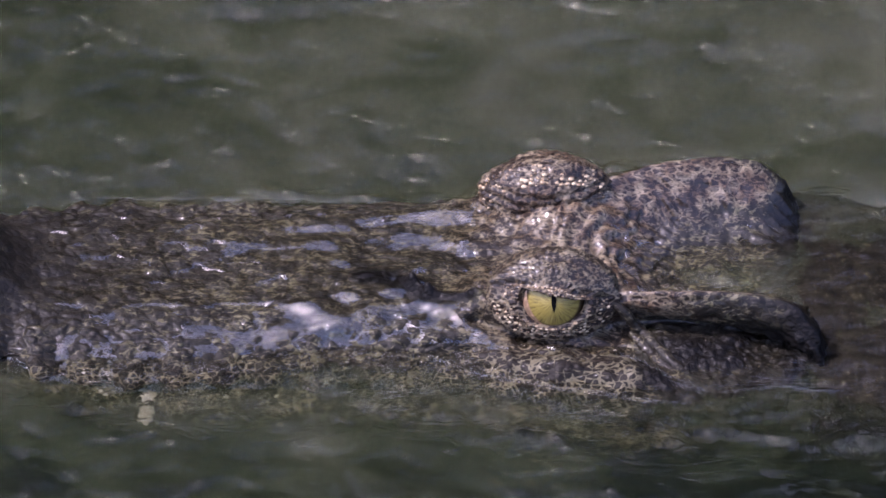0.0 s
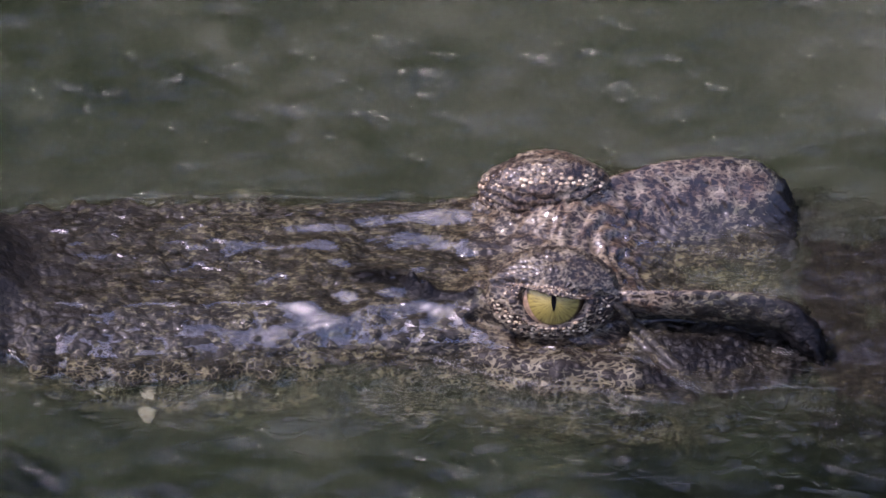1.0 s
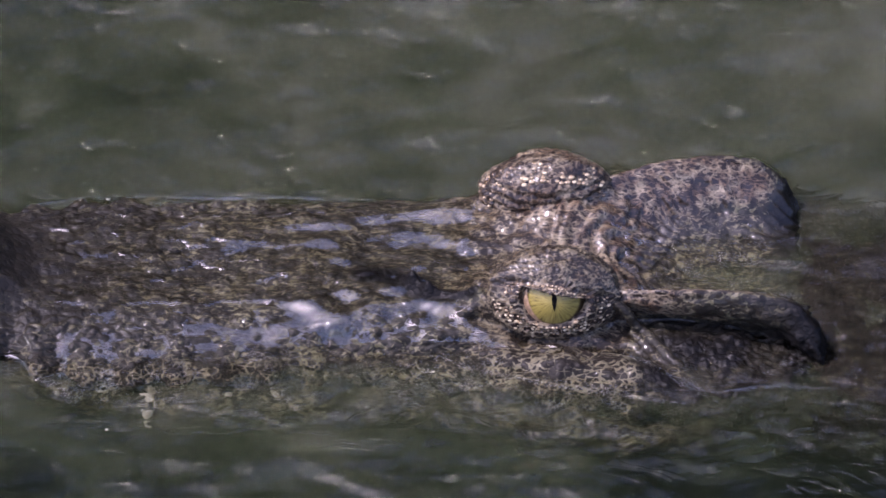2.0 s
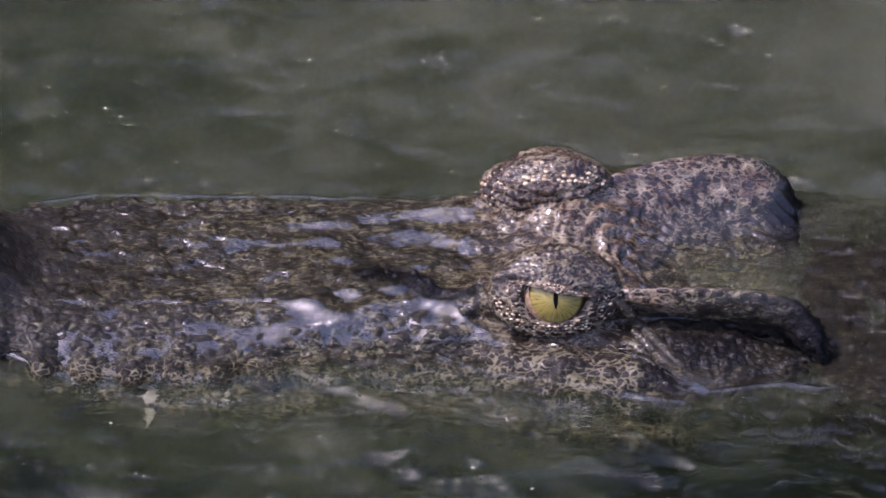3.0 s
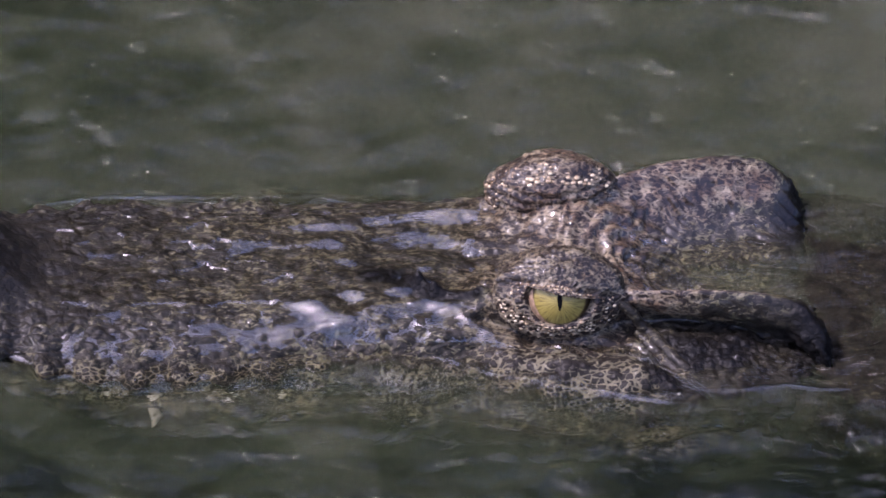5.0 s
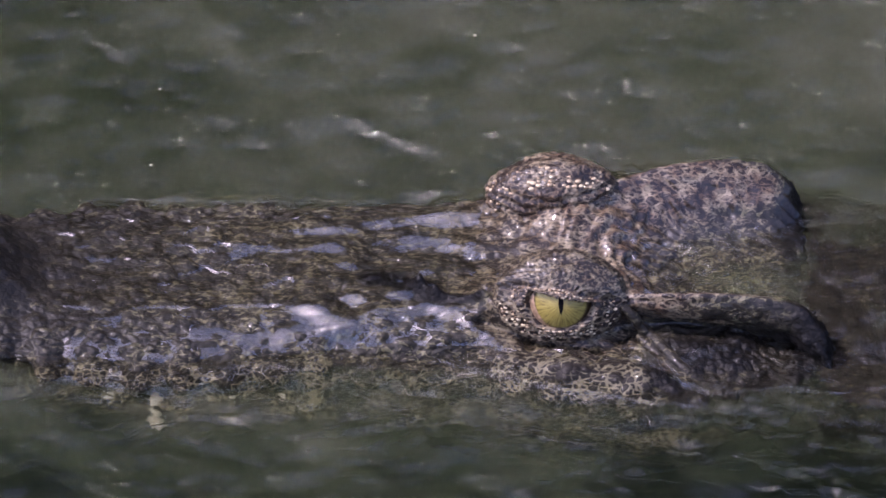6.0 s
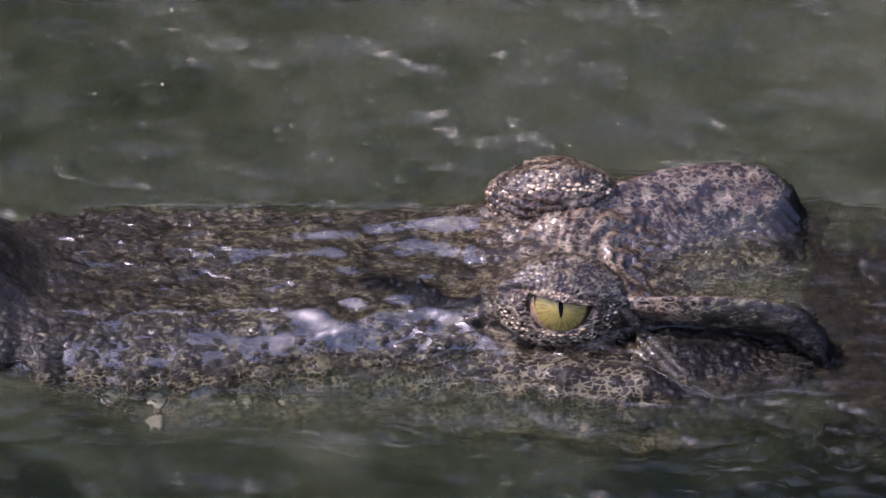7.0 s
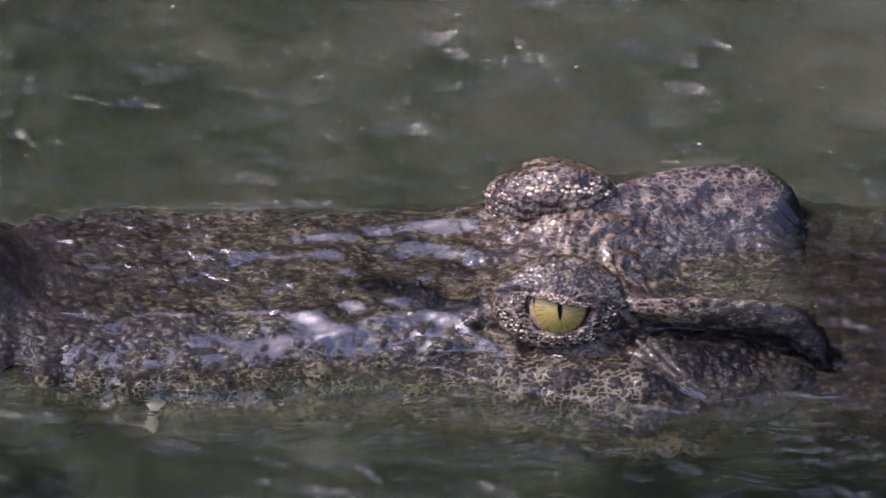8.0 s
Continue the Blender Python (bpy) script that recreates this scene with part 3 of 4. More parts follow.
def upper_head(parent):
    x = np.concatenate((np.linspace(-262, -244, 26)[:-1], np.linspace(-244, 168.5, 465)))
    tracks = [(0.0, MID_Z), (np.array(RIM_W) * 0.55, INN_Z), (RIM_W, RIM_Z), (ROU_W, ROU_Z), (UND_W, UND_Z), (SID_W, SID_Z), (CHK_W, CHK_Z), (LIP_W, LIP_Z),
              (np.array(LIP_W) * 0.9, np.array(LIP_Z) - 5), (0.0, np.array(LIP_Z) - 6)]
    g = half_rows(tracks, x, 150)
    p = g.reshape(-1, 3)
    n = sheet_normals(g).reshape(-1, 3)
    ax = np.abs(p[:, 1])
    smooth = np.clip((p[:, 0] - 0.07) / 0.02, 0, 1) * np.clip((ax - 0.036) / 0.01, 0, 1) * (p[:, 2] > 0.004)
    snout = np.clip((0.025 - p[:, 0]) / 0.03, 0, 1)
    d = roughen(g, low=1 - 0.35 * snout, fine=1 + snout * (1.1 * np.clip((ax - 0.036) / 0.008, 0, 1) - 0.1)) * (1 - 0.45 * smooth) * (1 - 0.12 * snout)
    d += lumps(p)
    lipz = np.repeat(curve(HX, LIP_Z, x) * 0.001, g.shape[1])
    low = np.clip(1 - (p[:, 2] - lipz) / 0.012, 0, 1) * (ax > 0.018)
    d += low * 0.0034 * np.sin(p[:, 0] * 2 * math.pi / 0.0205 + 0.8)            # scalloped lip
    d += carve(p, (73, -54, 14), (88, -54, 5), 1.8, 1.0) + carve(p, (71, -51, 16), (78, -48, 8), 2.0, 4.0) + carve(p, (78, -48, 8), (91, -54, 2), 2.0, 4.0)   # slit behind the eye
    d += furrow(p)
    for a, b in (((18, -64, 3), (52, -73, 5)), ((52, -73, 5), (84, -80, 4)), ((84, -80, 4), (100, -87, 0))):   # swollen band of the cheek
        d -= carve(p, a, b, 6.0, 2.2)
    for a, b, w, h in (((-17, -17, 9), (-13, -22, 10), 3.2, 6.0), ((-12, -23, 11), (-6, -29, 12), 3.0, 5.0), ((-6, -29, 12), (17, -37, 16), 3.4, 4.2), ((-35, -13, 8), (-33, -13, 8), 2.8, 4.2),
                       ((-28, -13, 8), (-27, -14, 8), 2.4, 3.4), ((17, -39, 17), (22, -42, 18), 4.8, 3.5)):   # knobs and ridge before the eye
        d -= carve(p, a, b, w, h, False)
    crease = np.exp(-((p[:, 0] - 0.075) / 0.02) ** 2) * np.clip((0.04 - ax) / 0.008, 0, 1)
    d += crease * 0.0012 * np.sin((p[:, 0] * 0.85 - ax * 0.6) * 2 * math.pi / 0.007 + 5 * grain(p, 0.012, 61))   # slanting wrinkles behind the brows
    sweep = np.clip((p[:, 0] - 0.085) / 0.02, 0, 1) * np.clip((0.05 - ax) / 0.01, 0, 1)
    d += sweep * 0.0012 * np.sin((ax * 0.9 + p[:, 0] * 0.25) * 2 * math.pi / 0.0052 + 7 * grain(p, 0.016, 62))       # long wrinkles over the skull
    rear = np.clip((p[:, 0] - 0.085) / 0.02, 0, 1) * np.clip((ax - 0.046) / 0.004, 0, 1) * np.clip((0.078 - ax) / 0.006, 0, 1) * (p[:, 2] < 0.012)
    d += rear * (0.0014 * grain(p, 0.007, 55) + 0.0007 * np.sin((ax - 0.5 * p[:, 0]) * 2 * math.pi / 0.0042 + 6 * grain(p, 0.01, 58)))                                   # wrinkled ear flap
    bowl = np.clip((p[:, 0] - 0.08) / 0.012, 0, 1) * np.clip((0.01 - p[:, 2]) / 0.004, 0, 1) * np.clip((ax - 0.05) / 0.006, 0, 1)
    b1, b2 = cells(p, 0.0042, 59)
    d += bowl * (0.003 * np.clip(b2 - b1, 0, 0.45) + 0.0009 * grain(p, 0.006, 66))    # beaded hide under the ear flap
    cheek = np.clip((ax - 0.058) / 0.006, 0, 1) * np.clip((p[:, 0] - 0.01) / 0.02, 0, 1)
    c1, c2 = cells(p, 0.0075, 57)
    d += cheek * 0.0022 * np.clip(c2 - c1, 0, 0.5)                              # plates along the cheek
    mound = np.exp(-((p[:, 0] + 0.207) / 0.017) ** 2 - (p[:, 1] / 0.03) ** 4)
    d += 0.011 * mound + 0.0016 * mound * grain(p, 0.008, 65)                        # nostril mound
    p = p + n * d[:, None]
    eye = np.sqrt(((p[:, 0] - 0.052) / 0.045) ** 2 + ((ax - 0.03) / 0.045) ** 2)
    warm = np.clip(1.25 - eye, 0, 1) + 0.95 * np.clip((p[:, 0] - 0.06) / 0.03, 0, 1) * np.clip((p[:, 2] - 0.002) / 0.01, 0, 1)
    # hide darkens behind the eye below a set height
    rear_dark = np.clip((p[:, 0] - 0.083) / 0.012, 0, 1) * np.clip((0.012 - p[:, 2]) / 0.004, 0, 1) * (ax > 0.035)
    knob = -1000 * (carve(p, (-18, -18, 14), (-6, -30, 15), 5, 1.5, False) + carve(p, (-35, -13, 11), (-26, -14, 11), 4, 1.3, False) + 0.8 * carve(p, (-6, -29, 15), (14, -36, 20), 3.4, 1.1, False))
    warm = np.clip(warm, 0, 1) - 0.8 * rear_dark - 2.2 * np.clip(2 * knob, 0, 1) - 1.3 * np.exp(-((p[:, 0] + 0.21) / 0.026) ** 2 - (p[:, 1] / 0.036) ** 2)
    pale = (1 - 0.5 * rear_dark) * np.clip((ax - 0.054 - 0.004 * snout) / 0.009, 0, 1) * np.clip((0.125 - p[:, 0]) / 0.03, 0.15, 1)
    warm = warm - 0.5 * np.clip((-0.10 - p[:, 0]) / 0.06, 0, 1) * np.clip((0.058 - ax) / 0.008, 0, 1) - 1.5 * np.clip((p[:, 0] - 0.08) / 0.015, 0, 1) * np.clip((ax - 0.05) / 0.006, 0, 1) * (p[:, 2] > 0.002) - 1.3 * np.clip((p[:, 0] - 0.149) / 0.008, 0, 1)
    shine = (1 - 0.6 * snout) * (1 - 0.85 * np.clip((ax - 0.054) / 0.006, 0, 1)) * (1 - 0.3 * rear_dark) * (1 - 0.9 * np.clip(2 * knob, 0, 1)) * np.clip((p[:, 2] + 0.002) / 0.006, 0, 1)
    shine = shine * (1 + 1.5 * np.clip((p[:, 0] - 0.06) / 0.02, 0, 1) * np.clip((0.05 - ax) / 0.006, 0, 1))
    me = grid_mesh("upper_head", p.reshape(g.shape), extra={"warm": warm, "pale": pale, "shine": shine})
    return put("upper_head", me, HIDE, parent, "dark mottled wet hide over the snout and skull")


def water_film(parent):
    """Water draining over the head: a thin smooth skin of water that the rough hide pokes through."""
    x = np.linspace(-248, 164, 410)
    tracks = [(0.0, MID_Z), (np.array(RIM_W) * 0.55, INN_Z), (RIM_W, RIM_Z), (ROU_W, ROU_Z), (UND_W, UND_Z), (SID_W, SID_Z), (CHK_W, CHK_Z), (LIP_W, LIP_Z)]
    g = half_rows(tracks, x, 130)
    p = g.reshape(-1, 3)
    n = sheet_normals(g).reshape(-1, 3)
    ax = np.abs(p[:, 1])
    q = p * np.array([0.55, 1, 1])
    snout = np.clip((0.02 - p[:, 0]) / 0.03, 0, 1)
    pool = np.clip((p[:, 0] - 0.07) / 0.02, 0, 1) * np.clip((0.03 - ax) / 0.012, 0, 1)
    wet = (0.8 + 0.3 * snout) * grain(q, 0.012, 71) + (0.7 + 0.3 * snout) * grain(q, 0.005, 72) - 0.16 + 0.12 * snout + 0.9 * pool
    wet += 0.25 + 0.45 * np.clip((ax - 0.032) / 0.01, 0, 1) * np.clip((0.03 - p[:, 0]) / 0.03, 0, 1) - 0.3 * np.clip((p[:, 0] - 0.07) / 0.01, 0, 1)
    wet -= 1.4 * np.exp(-(((p[:, 0] - 0.05) / 0.04) ** 2 + ((ax - 0.04) / 0.032) ** 2))
    under = np.clip((ax - 0.05) / 0.006, 0, 1) * np.clip((p[:, 0] + 0.02) / 0.02, 0, 1) * np.clip((0.1 - p[:, 0]) / 0.03, 0, 1)
    wet += 1.1 * under
    wet -= 0.5 * np.exp(-(((p[:, 0] - 0.026) / 0.016) ** 2 + ((ax - 0.056) / 0.014) ** 2))
    wet -= 1.6 * np.clip((p[:, 0] - 0.06) / 0.01, 0, 1) * np.clip((ax - 0.032) / 0.006, 0, 1)
    steep = np.clip((n[:, 2] - 0.2 + 0.3 * grain(q, 0.007, 92)) / 0.3, 0, 1) * np.clip((p[:, 2] - 0.001) / 0.003, 0, 1) * np.clip((p[:, 0] + 0.19) / 0.02, 0, 1)
    side = np.clip((ax - 0.036) / 0.008, 0, 1) * np.clip((0.04 - p[:, 0]) / 0.03, 0, 1)
    soft = 1 - 0.35 * snout - 0.4 * side
    r = p * np.array([0.4, 1, 1])
    top = snout * np.clip((0.042 - ax) / 0.01, 0, 1)
    bridge = np.clip((p[:, 0] + 0.08) / 0.03, 0, 1) * np.clip((0.022 - p[:, 0]) / 0.01, 0, 1)
    wet += 0.35 * top + 1.6 * bridge
    fill = np.clip(wet / 0.25 + 0.5, 0, 1)
    fill = fill * fill * (3 - 2 * fill)
    level = 0.0003 * top + 0.0007 * pool + bridge * (1 - 0.5 * side) * (0.0011 + 0.0008 * grain(r, 0.007, 90)) + under * (0.0016 + 0.0006 * grain(r, 0.006, 91)) - 0.0005 * side + (1 - 0.6 * side) * (0.00045 * grain(q, 0.014, 84) + 0.0003 * grain(q, 0.006, 80)) + (snout + pool) * (0.0004 * grain(r, 0.009, 75) + 0.00016 * grain(r, 0.004, 76))
    d = soft * (0.0022 * grain(p, 0.03, 3) + 0.0012 * grain(p, 0.016, 0)) - 0.0028 + (0.0028 + level) * fill * steep + lumps(p) + 1.3 * furrow(p)
    p = p + n * d[:, None]
    ob = put("water_film", grid_mesh("water_film", p.reshape(g.shape)), WATER_FILM, parent, "thin film of water draining over the head")
    ob.visible_shadow = False
    return ob


def lower_jaw(parent):
    x = np.linspace(-256, 168.5, 350)
    lw, lz, out = np.array(LIP_W), np.array(LIP_Z), np.array(JAW_OUT)
    tracks = [(0.0, lz - 3), (lw * 0.7, lz - 3), (lw - 8 + out * 1.3, lz - 5 + out * 0.1), (lw - 6 + out * 1.3, lz - 15), (lw * 0.93 + out, lz - 32), (lw * 0.6, lz - 44), (0.0, lz - 47)]
    g = half_rows(tracks, x, 90)
    p = g.reshape(-1, 3)
    n = sheet_normals(g).reshape(-1, 3)
    p = p + n * roughen(g, 40)[:, None]
    me = grid_mesh("lower_jaw", p.reshape(g.shape), extra={"pale": 0.6 - 0.3 * np.clip((p[:, 0] - 0.09) / 0.04, 0, 1), "warm": -0.5 * np.clip((p[:, 0] - 0.09) / 0.04, 0, 1)})
    return put("lower_jaw", me, SUNK_HIDE, parent, "pale tan spotted lower jaw under water")


def neck(parent):
    x = np.linspace(112, 420, 260)
    th = np.linspace(0, 2 * math.pi, 200, endpoint=False)
    w = curve((112, 150, 200, 280, 380, 420), (70, 92, 102, 108, 84, 24), x)
    bend = curve((112, 150, 200, 280, 420), (-4, -14, -32, -58, -118), x)
    top = curve((112, 150, 172, 200, 280, 380, 420), (-30, -11, -2.5, -2.5, -7, -30, -50), x)
    bot = curve((112, 158, 200, 280, 380, 420), (-50, -80, -100, -120, -110, -75), x)
    g = np.zeros((len(x), len(th), 3))
    g[:, :, 0] = x[:, None]
    c, s = np.cos(th), np.sin(th)
    g[:, :, 1] = w[:, None] * np.sign(c) * np.abs(c) ** 0.7
    g[:, :, 2] = (top + bot)[:, None] / 2 + (top - bot)[:, None] / 2 * np.sign(s) * np.abs(s) ** 0.36
    g[:, :, 1] += bend[:, None]
    g *= 0.001
    p = g.reshape(-1, 3)
    mid = np.stack((p[:, 0], np.repeat(bend * 0.001, len(th)), np.repeat((top + bot) * 0.0005, len(th))), 1)
    n = p - mid
    n /= np.maximum(np.linalg.norm(n, axis=1, keepdims=True), 1e-9)
    f1, f2 = cells(p, 0.014, 9)
    p = p + n * (roughen(g, 60, 1.2) + 0.004 * np.clip(0.6 - f1, 0, 1))[:, None]
    me = grid_mesh("neck", p.reshape(g.shape), closed=True, extra={"warm": np.full(len(p), -0.9), "pale": np.clip(-(p[:, 2] + 0.05) / 0.03, 0, 1) * 0.6})
    return put("neck", me, SUNK_HIDE, parent, "bumpy dark neck just under the water")


def eye_basis(side):
    """Place of an eye, and axes: forward along the head, outward axis, and up across it."""
    c = np.array((0.0495, side * 0.0405, 0.0207 if side < 0 else 0.0187))
    out = np.array((-0.02, side * 0.93, 0.36))
    out /= np.linalg.norm(out)
    fwd = np.array((1.0, 0, 0))
    fwd -= out * (fwd @ out)
    fwd /= np.linalg.norm(fwd)
    upw = np.cross(fwd, out) * (-side)
    if upw[2] < 0:
        upw = -upw
    return c, fwd, out, upw


def lid_point(side, ang, th):
    """A point of the lid's mound: ang round the eye's axis (0 to the tail), th away from it."""
    c, fwd, out, upw = eye_basis(side)
    f = np.clip((th - 0.55) / 0.7, 0, 1)
    rx, ry = 0.0172 + 0.0125 * f, 0.0172 + 0.0035 * f
    d = np.cos(th)[..., None] * out * 0.0178
    d = d + (np.sin(th) * np.cos(ang) * rx)[..., None] * fwd + (np.sin(th) * np.sin(ang) * ry)[..., None] * upw
    return c + d


def opening(ang):
    """How far from the eye's axis the lid's edge lies, by angle: flat above, round below, drawn out to the corners."""
    x, y = np.cos(ang), np.sin(ang)
    up = 0.2 / np.maximum(y + 0.24 * x, 0.05)
    ring = 0.84 - 0.1 * y
    return np.where(y > 0, np.minimum(up, ring), 0.76 + 0.06 * np.abs(x))


def eyelid(parent, side, upper):
    lo, hi = (0.0, math.pi) if upper else (math.pi, 2 * math.pi)
    ang = np.linspace(lo, hi, 110)
    edge = opening(ang)
    rows = np.linspace(0, 1, 70)
    th = edge[None] + (math.pi - edge[None]) * rows[:, None] ** 1.3
    g = lid_point(side, np.repeat(ang[None], 70, 0), th)
    c, fwd, out, upw = eye_basis(side)
    inner = c + (g[0] - c) * 0.86
    g = np.concatenate((inner[None], (inner * 0.4 + g[0] * 0.6)[None], g), 0)
    p = g.reshape(-1, 3)
    n = p - c
    n /= np.linalg.norm(n, axis=1, keepdims=True)
    f1, f2 = cells(p, 0.0026, 31)
    fold = np.repeat(np.concatenate(([0, 0], rows)), 110)
    d = 0.0017 * np.clip(f2 - f1, 0, 0.6) + 0.0009 * grain(p, 0.006, 33)
    back = np.clip((side * (c[1] - p[:, 1]) + 0.002) / 0.006, 0, 1) * np.clip((0.034 - p[:, 2]) / 0.006, 0, 1)
    d += back * 0.0005 * np.sin(p[:, 2] * 2 * math.pi / 0.0042 + 3 * grain(p, 0.012, 35))
    d += (0.0012 * np.sin(fold * 26) * np.exp(-fold * 2.2)) if upper else 0.0005 * np.sin(fold * 30) * np.exp(-fold * 2)
    d[:220] = 0
    p = p + n * d[:, None]
    me = grid_mesh("eyelid", p.reshape(g.shape), extra={"shine": np.full(len(p), 1.5 if upper else 0.85), "warm": (0.95 if upper and side < 0 else 1.25) - (0.35 if upper else 0.2) * np.clip((fold - 0.12) / 0.2, 0, 1) * np.clip((0.75 - fold) / 0.1, 0, 1), "pale": np.full(len(p), 0.0 if upper else 0.35)})
    name = "upper_eyelid" if upper else "lower_eyelid"
    return put(name, me, HIDE, parent, "warm brown beaded eyelid skin")


def beads(parent, side, upper, ball):
    """Rows of bead scales along the lid's edge, each one on the same small mesh."""
    lo, hi = (0.06, math.pi - 0.06) if upper else (math.pi + 0.06, 2 * math.pi - 0.06)
    rng = np.random.RandomState(8)
    count, rows = (46, 3) if upper else (40, 5)
    for row in range(rows if side < 0 else 0):
        for a in np.linspace(lo, hi, count - row * 3):
            a = a + rng.uniform(-0.03, 0.03)
            th = opening(np.array([a]))[0] + 0.04 + row * 0.085 + rng.uniform(-0.025, 0.025)
            r = 0.0007 * rng.uniform(0.55, 1.35) * (1 if upper else 1.15)
            if rng.uniform() < 0.94:
                scale_bead(parent, ball, lid_point(side, np.array([a]), np.array([th]))[0], r)
    if upper and side > 0:      # coarse scales in rows round the foot of the far brow
        for row in range(5):
            for a in np.linspace(0.12, math.pi - 0.12, 30):
                a, th = a + rng.uniform(-0.05, 0.05), 1.5 + row * 0.13 + rng.uniform(-0.04, 0.04)
                if rng.uniform() < 0.7:
                    scale_bead(parent, ball, lid_point(side, np.array([a]), np.array([th]))[0], 0.0011 * rng.uniform(0.5, 1.3))


def scale_bead(parent, ball, p, r):
    ob = new("bead", ball)
    ob.parent = parent
    ob.matrix_basis = Matrix.Translation(p) @ Matrix.Diagonal((1.25 * r, r, 0.85 * r, 1))


def cord(name, parent, side, knots, width, thick, mat, label, tag=None):
    """A soft cord lying on the hide through a few knots (millimetres), flattened to width and thickness, thin at both ends."""
    k = np.array(knots, float)
    s = np.linspace(0, len(k) - 1, 70)
    path = np.stack([curve(np.arange(len(k)), k[:, i], s) for i in range(3)], 1)
    path[:, 1] *= -side
    if not tag:
        path[:, 1] += 1.2 * grain(path, 12.0, 95)
    tan = np.gradient(path, axis=0)
    tan /= np.linalg.norm(tan, axis=1, keepdims=True)
    up = np.array((0, side * 0.6, 0.8)) if tag else np.array((0, -0.22, 0.97))
    across = np.cross(tan, up)
    across /= np.linalg.norm(across, axis=1, keepdims=True)
    up = np.cross(across, tan)
    th = np.linspace(0, 2 * math.pi, 16, endpoint=False)
    lift = np.sin(th) if tag else np.sign(np.sin(th)) * np.abs(np.sin(th)) ** 0.45
    fat = (1 if tag else 1 + 0.35 * grain(path, 6.0, 98)) * np.sin(math.pi * np.clip(np.linspace(0.04, 0.96, 70), 0, 1)) ** 0.45 * (1 + 0.18 * grain(path, 5.0, 91))
    g = path[:, None] + fat[:, None, None] * (width * np.cos(th)[None, :, None] * across[:, None] + thick * lift[None, :, None] * up[:, None])
    p = g.reshape(-1, 3) * 0.001
    if tag:
        f1, f2 = cells(p, 0.0022, 93)
        c = np.repeat(path * 0.001, 16, axis=0)
        n = (p - c) / np.maximum(np.linalg.norm(p - c, axis=1, keepdims=True), 1e-9)
        p = p + n * (0.0009 * np.clip(f2 - f1, 0, 0.5))[:, None]
    extra = {a: np.full(len(p), v) for a, v in (tag or {}).items()}
    ob = put(name, grid_mesh(name, p.reshape(70, 16, 3), closed=True, extra=extra), mat, parent, label)
    if mat is RILL:
        ob.visible_shadow = False
    return ob


def eyeball(parent, side):
    c, fwd, out, upw = eye_basis(side)
    bm = bmesh.new()
    bmesh.ops.create_uvsphere(bm, u_segments=48, v_segments=32, radius=0.0165)
    ob = part("eyeball", bm, IRIS, parent, "yellow-green glossy crocodile eye")
    m = Matrix(((fwd[0], -out[0], upw[0], c[0]), (fwd[1], -out[1], upw[1], c[1]), (fwd[2], -out[2], upw[2], c[2]), (0, 0, 0, 1)))
    if m.to_3x3().determinant() < 0:
        m = Matrix(((-fwd[0], -out[0], upw[0], c[0]), (-fwd[1], -out[1], upw[1], c[1]), (-fwd[2], -out[2], upw[2], c[2]), (0, 0, 0, 1)))
    ob.matrix_basis = m
    bm = bmesh.new()
    r, ring = 0.01663, []
    n = 16
    left, right = [], []
    for i in range(n + 1):
        v = -1 + 2 * i / n
        h = 0.0056 * v + 0.0008
        half = 0.0011 * (1 - v * v) ** 1.1 + 0.00003
        for lst, s in ((left, -1), (right, 1)):
            x = s * half
            lst.append(bm.verts.new((x, -math.sqrt(r * r - x * x - h * h), h)))
    for i in range(n):
        bm.faces.new((left[i], right[i], right[i + 1], left[i + 1]))
    part("pupil", bm, PUPIL, ob, "narrow black upright slit pupil")
    ang = np.linspace(math.pi - 0.5, math.pi + 1.5, 40)
    lap = 0.22 * np.sin(np.linspace(0, math.pi, 40)) ** 0.7
    th = 1.02 - np.linspace(0, 1, 8)[:, None] * (0.08 + lap[None])
    g = np.sin(th)[..., None] * (np.cos(ang)[None, :, None] * fwd + np.sin(ang)[None, :, None] * upw) + np.cos(th)[..., None] * out
    g = c + g * (0.01675 + 0.0004 * np.sin(np.linspace(0, math.pi, 8)))[:, None, None]
    put("inner_eyelid", grid_mesh("inner_eyelid", g), CORNER, parent, "pinkish tan fold in the corner of the eye")
    return ob


def tooth(parent, x, w, z, length, radius, down=True, splay=0.0):
    """A conical tooth, curved forward, that may lean outward."""
    bm = bmesh.new()
    rings = []
    for i in range(9):
        f = i / 8
        r = radius * (1 - f * f) ** 0.85 if i < 8 else radius * 0.08
        bend = 0.12 * length * f * f
        rings.append([bm.verts.new((x - bend + r * math.cos(k * 0.6283), w + splay * f + r * math.sin(k * 0.6283), z + (-1 if down else 1) * length * f)) for k in range(10)])
    for a, b in zip(rings, rings[1:]):
        for k in range(10):
            bm.faces.new((a[k], a[(k + 1) % 10], b[(k + 1) % 10], b[k]))
    bm.faces.new(rings[-1])
    bm.faces.new(rings[0][::-1])
    return part("tooth", bm, TOOTH, parent)


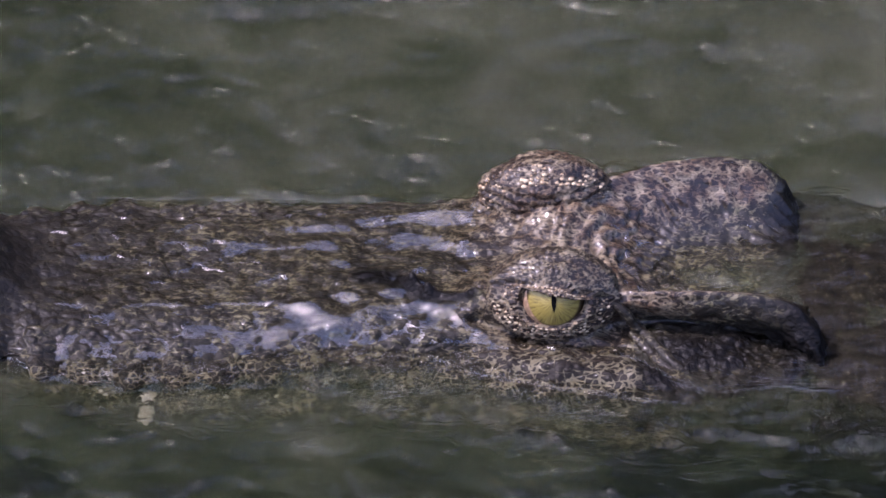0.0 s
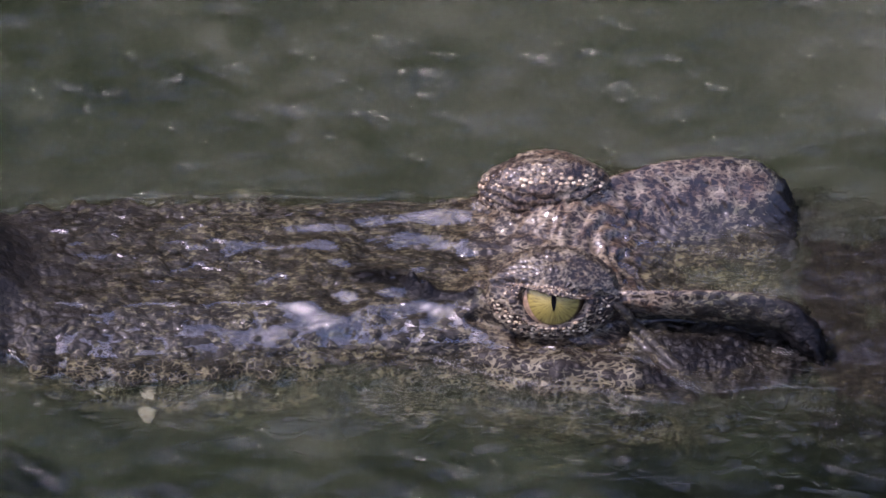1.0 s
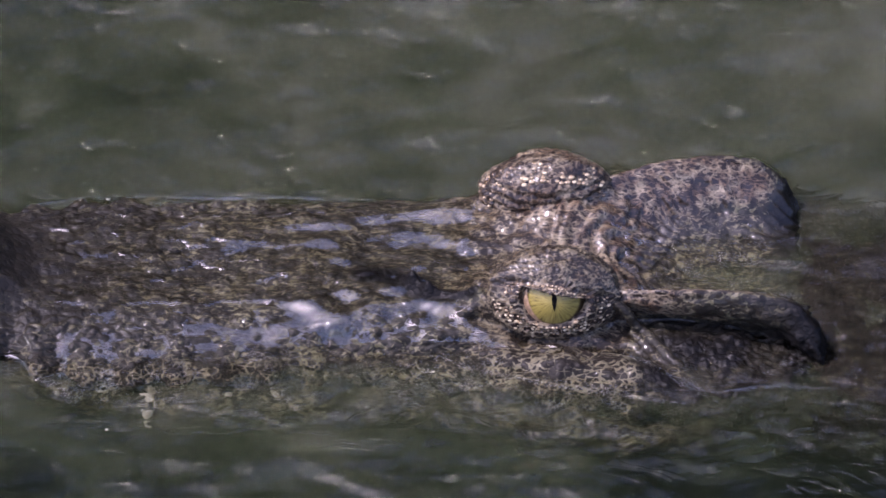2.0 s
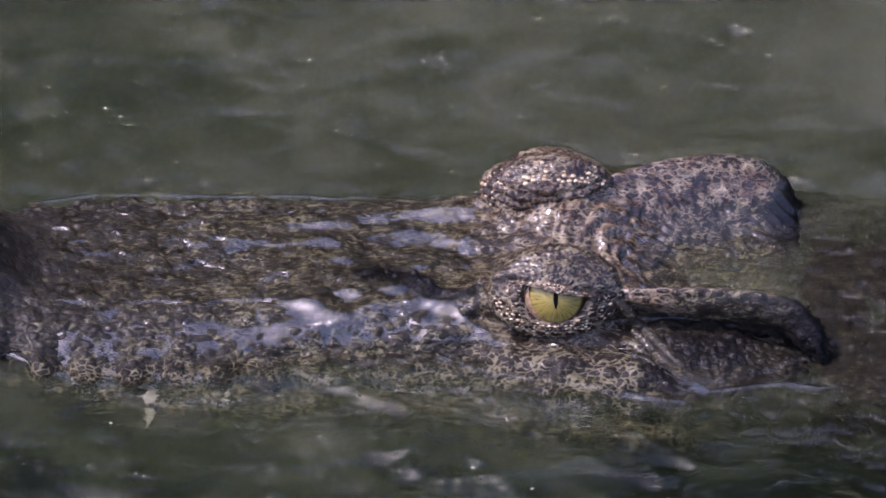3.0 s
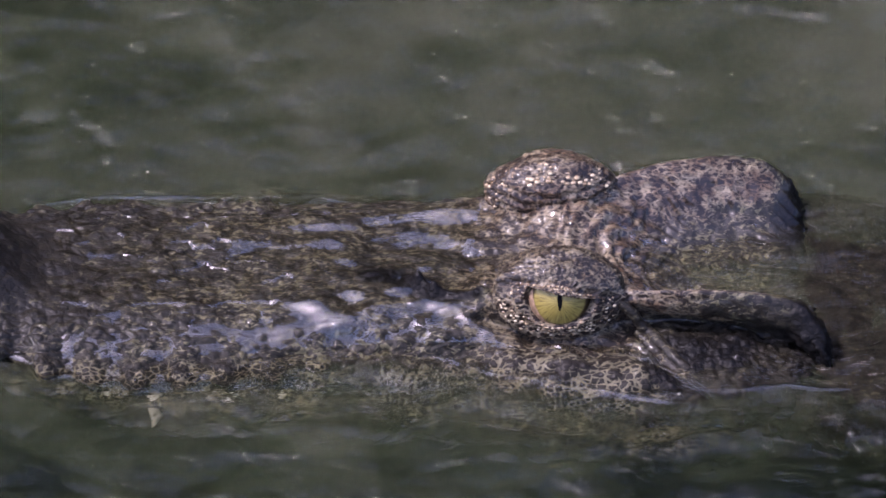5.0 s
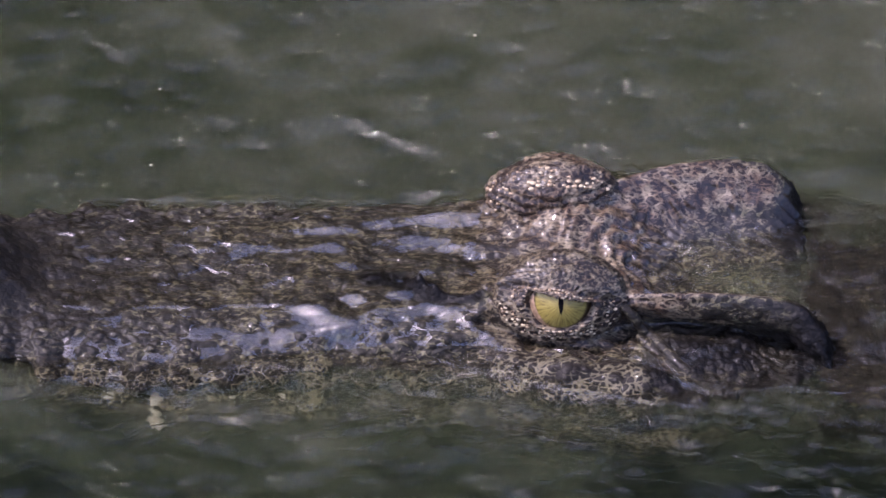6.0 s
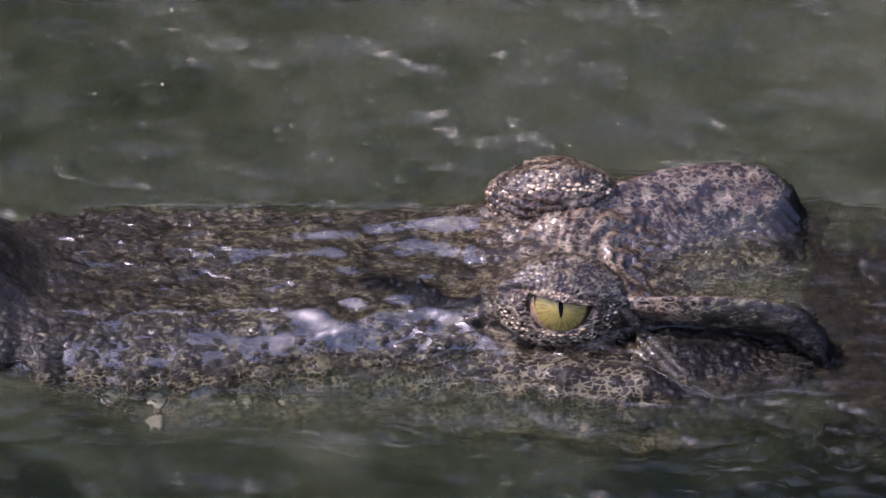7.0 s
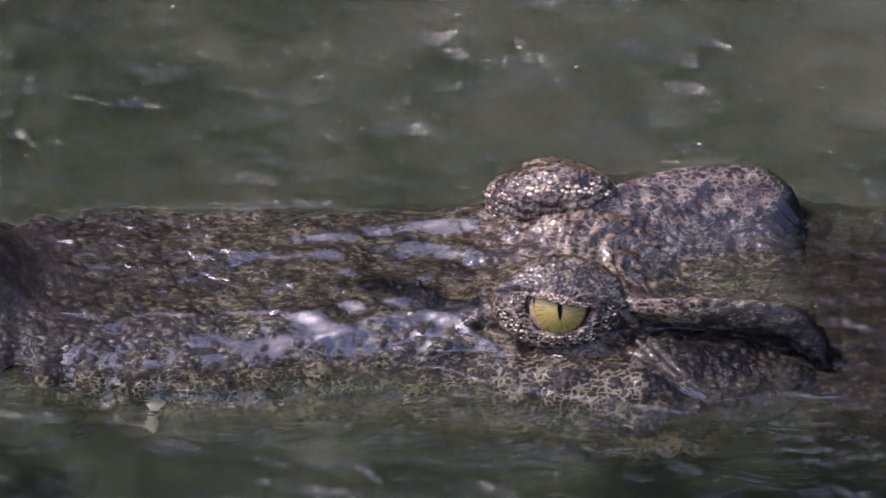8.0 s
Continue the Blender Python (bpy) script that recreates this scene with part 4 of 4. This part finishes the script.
def crocodile():
    body = new("crocodile")
    tagged(body, "large crocodile lying awash with dark mottled wet hide", "crocodile")
    upper_head(body)
    water_film(body)
    lower_jaw(body)
    neck(body)
    bm = bmesh.new()
    bmesh.ops.create_icosphere(bm, subdivisions=1, radius=1.0)
    ball = bpy.data.meshes.new("bead")
    for f in bm.faces:
        f.smooth = True
    bm.to_mesh(ball)
    bm.free()
    ball.materials.append(BEAD)
    for side in (-1, 1):
        eyeball(body, side)
        cord("skin_fold", body, side, ((75, -47, 20.5), (81, -49, 16), (88, -50, 6), (103, -71, 1.5), (116, -80, -6), (148, -83, -12)), 2.6, 2.4, HIDE, "wrinkled fold of skin behind the eye", {"warm": 0.1, "pale": 0.1, "shine": 0.4})
        cord("skin_fold", body, side, ((84, -50, 5), (92, -60, 2), (100, -72, 0.5), (108, -79, -3)), 3.0, 1.8, HIDE, "wrinkled fold of skin behind the eye", {"warm": 0.2, "pale": 0.4, "shine": 0.4})
        for upper in (True, False):
            lid = eyelid(body, side, upper)
            beads(lid, side, upper, ball)
        for x, dz, ln, r, down in ((-154, 1, 6, 2.2, True), (-133, 3, 10, 4.4, True), (-98, 0, 4, 2.8, False), (-76, 0, 5, 3.0, False), (-60, 0, 4, 2.4, False),
                                   (-46, -2, 4, 2, False), (-118, 3, 6, 2.0, True)):
            w = float(curve(HX, LIP_W, [x])[0]) + (-2.5 if down else 2.5) - (8 if side > 0 else 0)
            z = float(curve(HX, LIP_Z, [x])[0]) + dz - (6.5 if side < 0 else 13)
            tooth(body, x * 0.001, side * w * 0.001, z * 0.001, ln * 0.001, r * 0.001, down, side * (0.019 if ln > 9 else 0.006 if down else 0))
    cord("water_rill", body, -1, ((76, -59, 0.9), (84, -64, 0.7), (95, -75, 0.4), (108, -86, 0.1), (116, -91, -0.5)), 3.2, 0.2, RILL, "smooth rill of water along the cheek")
    cord("water_rill", body, -1, ((-14, -53, 0.6), (4, -65, 0), (30, -77, 0), (55, -86, 0), (83, -93, 0), (106, -98, -0.6)), 2.2, 0.5, RILL, "smooth rill of water along the cheek")
    cord("water_rill", body, -1, ((117, -91, 0), (132, -90, 0.2), (149, -86, 0.2), (165, -90, 0), (178, -90, -0.4)), 1.7, 0.6, RILL, "smooth rill of water along the cheek")
    cord("water_rill", body, 1, ((-186, -63, 0.2), (-150, -68, 0.3), (-112, -66, 0.2), (-70, -64, 0.3), (-25, -61, 0.2)), 1.5, 0.5, RILL, "smooth rill of water along the snout")
    return body


def floating_specks():
    """Small pale bits adrift on the surface, each with its place at the start."""
    rng = np.random.RandomState(12)
    bits = []
    for x, y in ((-0.143, -0.075), (0.018, -0.344), (0.044, -0.359), (-0.143, -0.31), (0.005, -0.207), (-0.14, -0.25), (0.1, -0.42)):
        bm = bmesh.new()
        bmesh.ops.create_icosphere(bm, subdivisions=2, radius=1.0)
        for v in bm.verts:
            v.co = Vector((v.co.x * 0.0008, v.co.y * 0.0006, v.co.z * 0.0003)) * rng.uniform(0.8, 1.15)
        bit = part("floating_speck", bm, SPECK)
        tagged(bit, "tiny pale speck of debris drifting on the water", "debris", "specks adrift on the river")
        bits.append((bit, x, y))
    return bits


riverbed()
river = water_surface()
silt()
far_bank()
trees()
croc = crocodile()
specks = floating_specks()


def motions():
    turn = pose(0.052, 0, 0) @ pose(0, 0, 0, 0, 0, 2) @ pose(-0.052, 0, 0)
    rows = []
    for t, nod in ((0, 0.12), (1.5, 0.05), (3, 0.03), (3.5, 0.0), (4.5, 0.05), (6, 0.15), (7, 0.3), (8, 0.42)):
        rows.append((t, turn @ pose(0, 0, 0, 0, -nod, 0)))
    walk(croc, rows)
    flow = []
    for i in range(17):
        t = i * 0.5
        heave = -0.0016 * math.cos(2 * math.pi * (t - 3.8) / 6)
        flow.append((t, pose(0.004 * (t - 4), 0.066 * t - 0.02, heave)))
    walk(river, flow)
    for bit, x, y in specks:
        walk(bit, [(t, Matrix.Translation((x, y + 0.02, 0.0012)) @ m @ pose(0, 0, 0, 0, 0, 9 * t)) for t, m in flow])


motions()
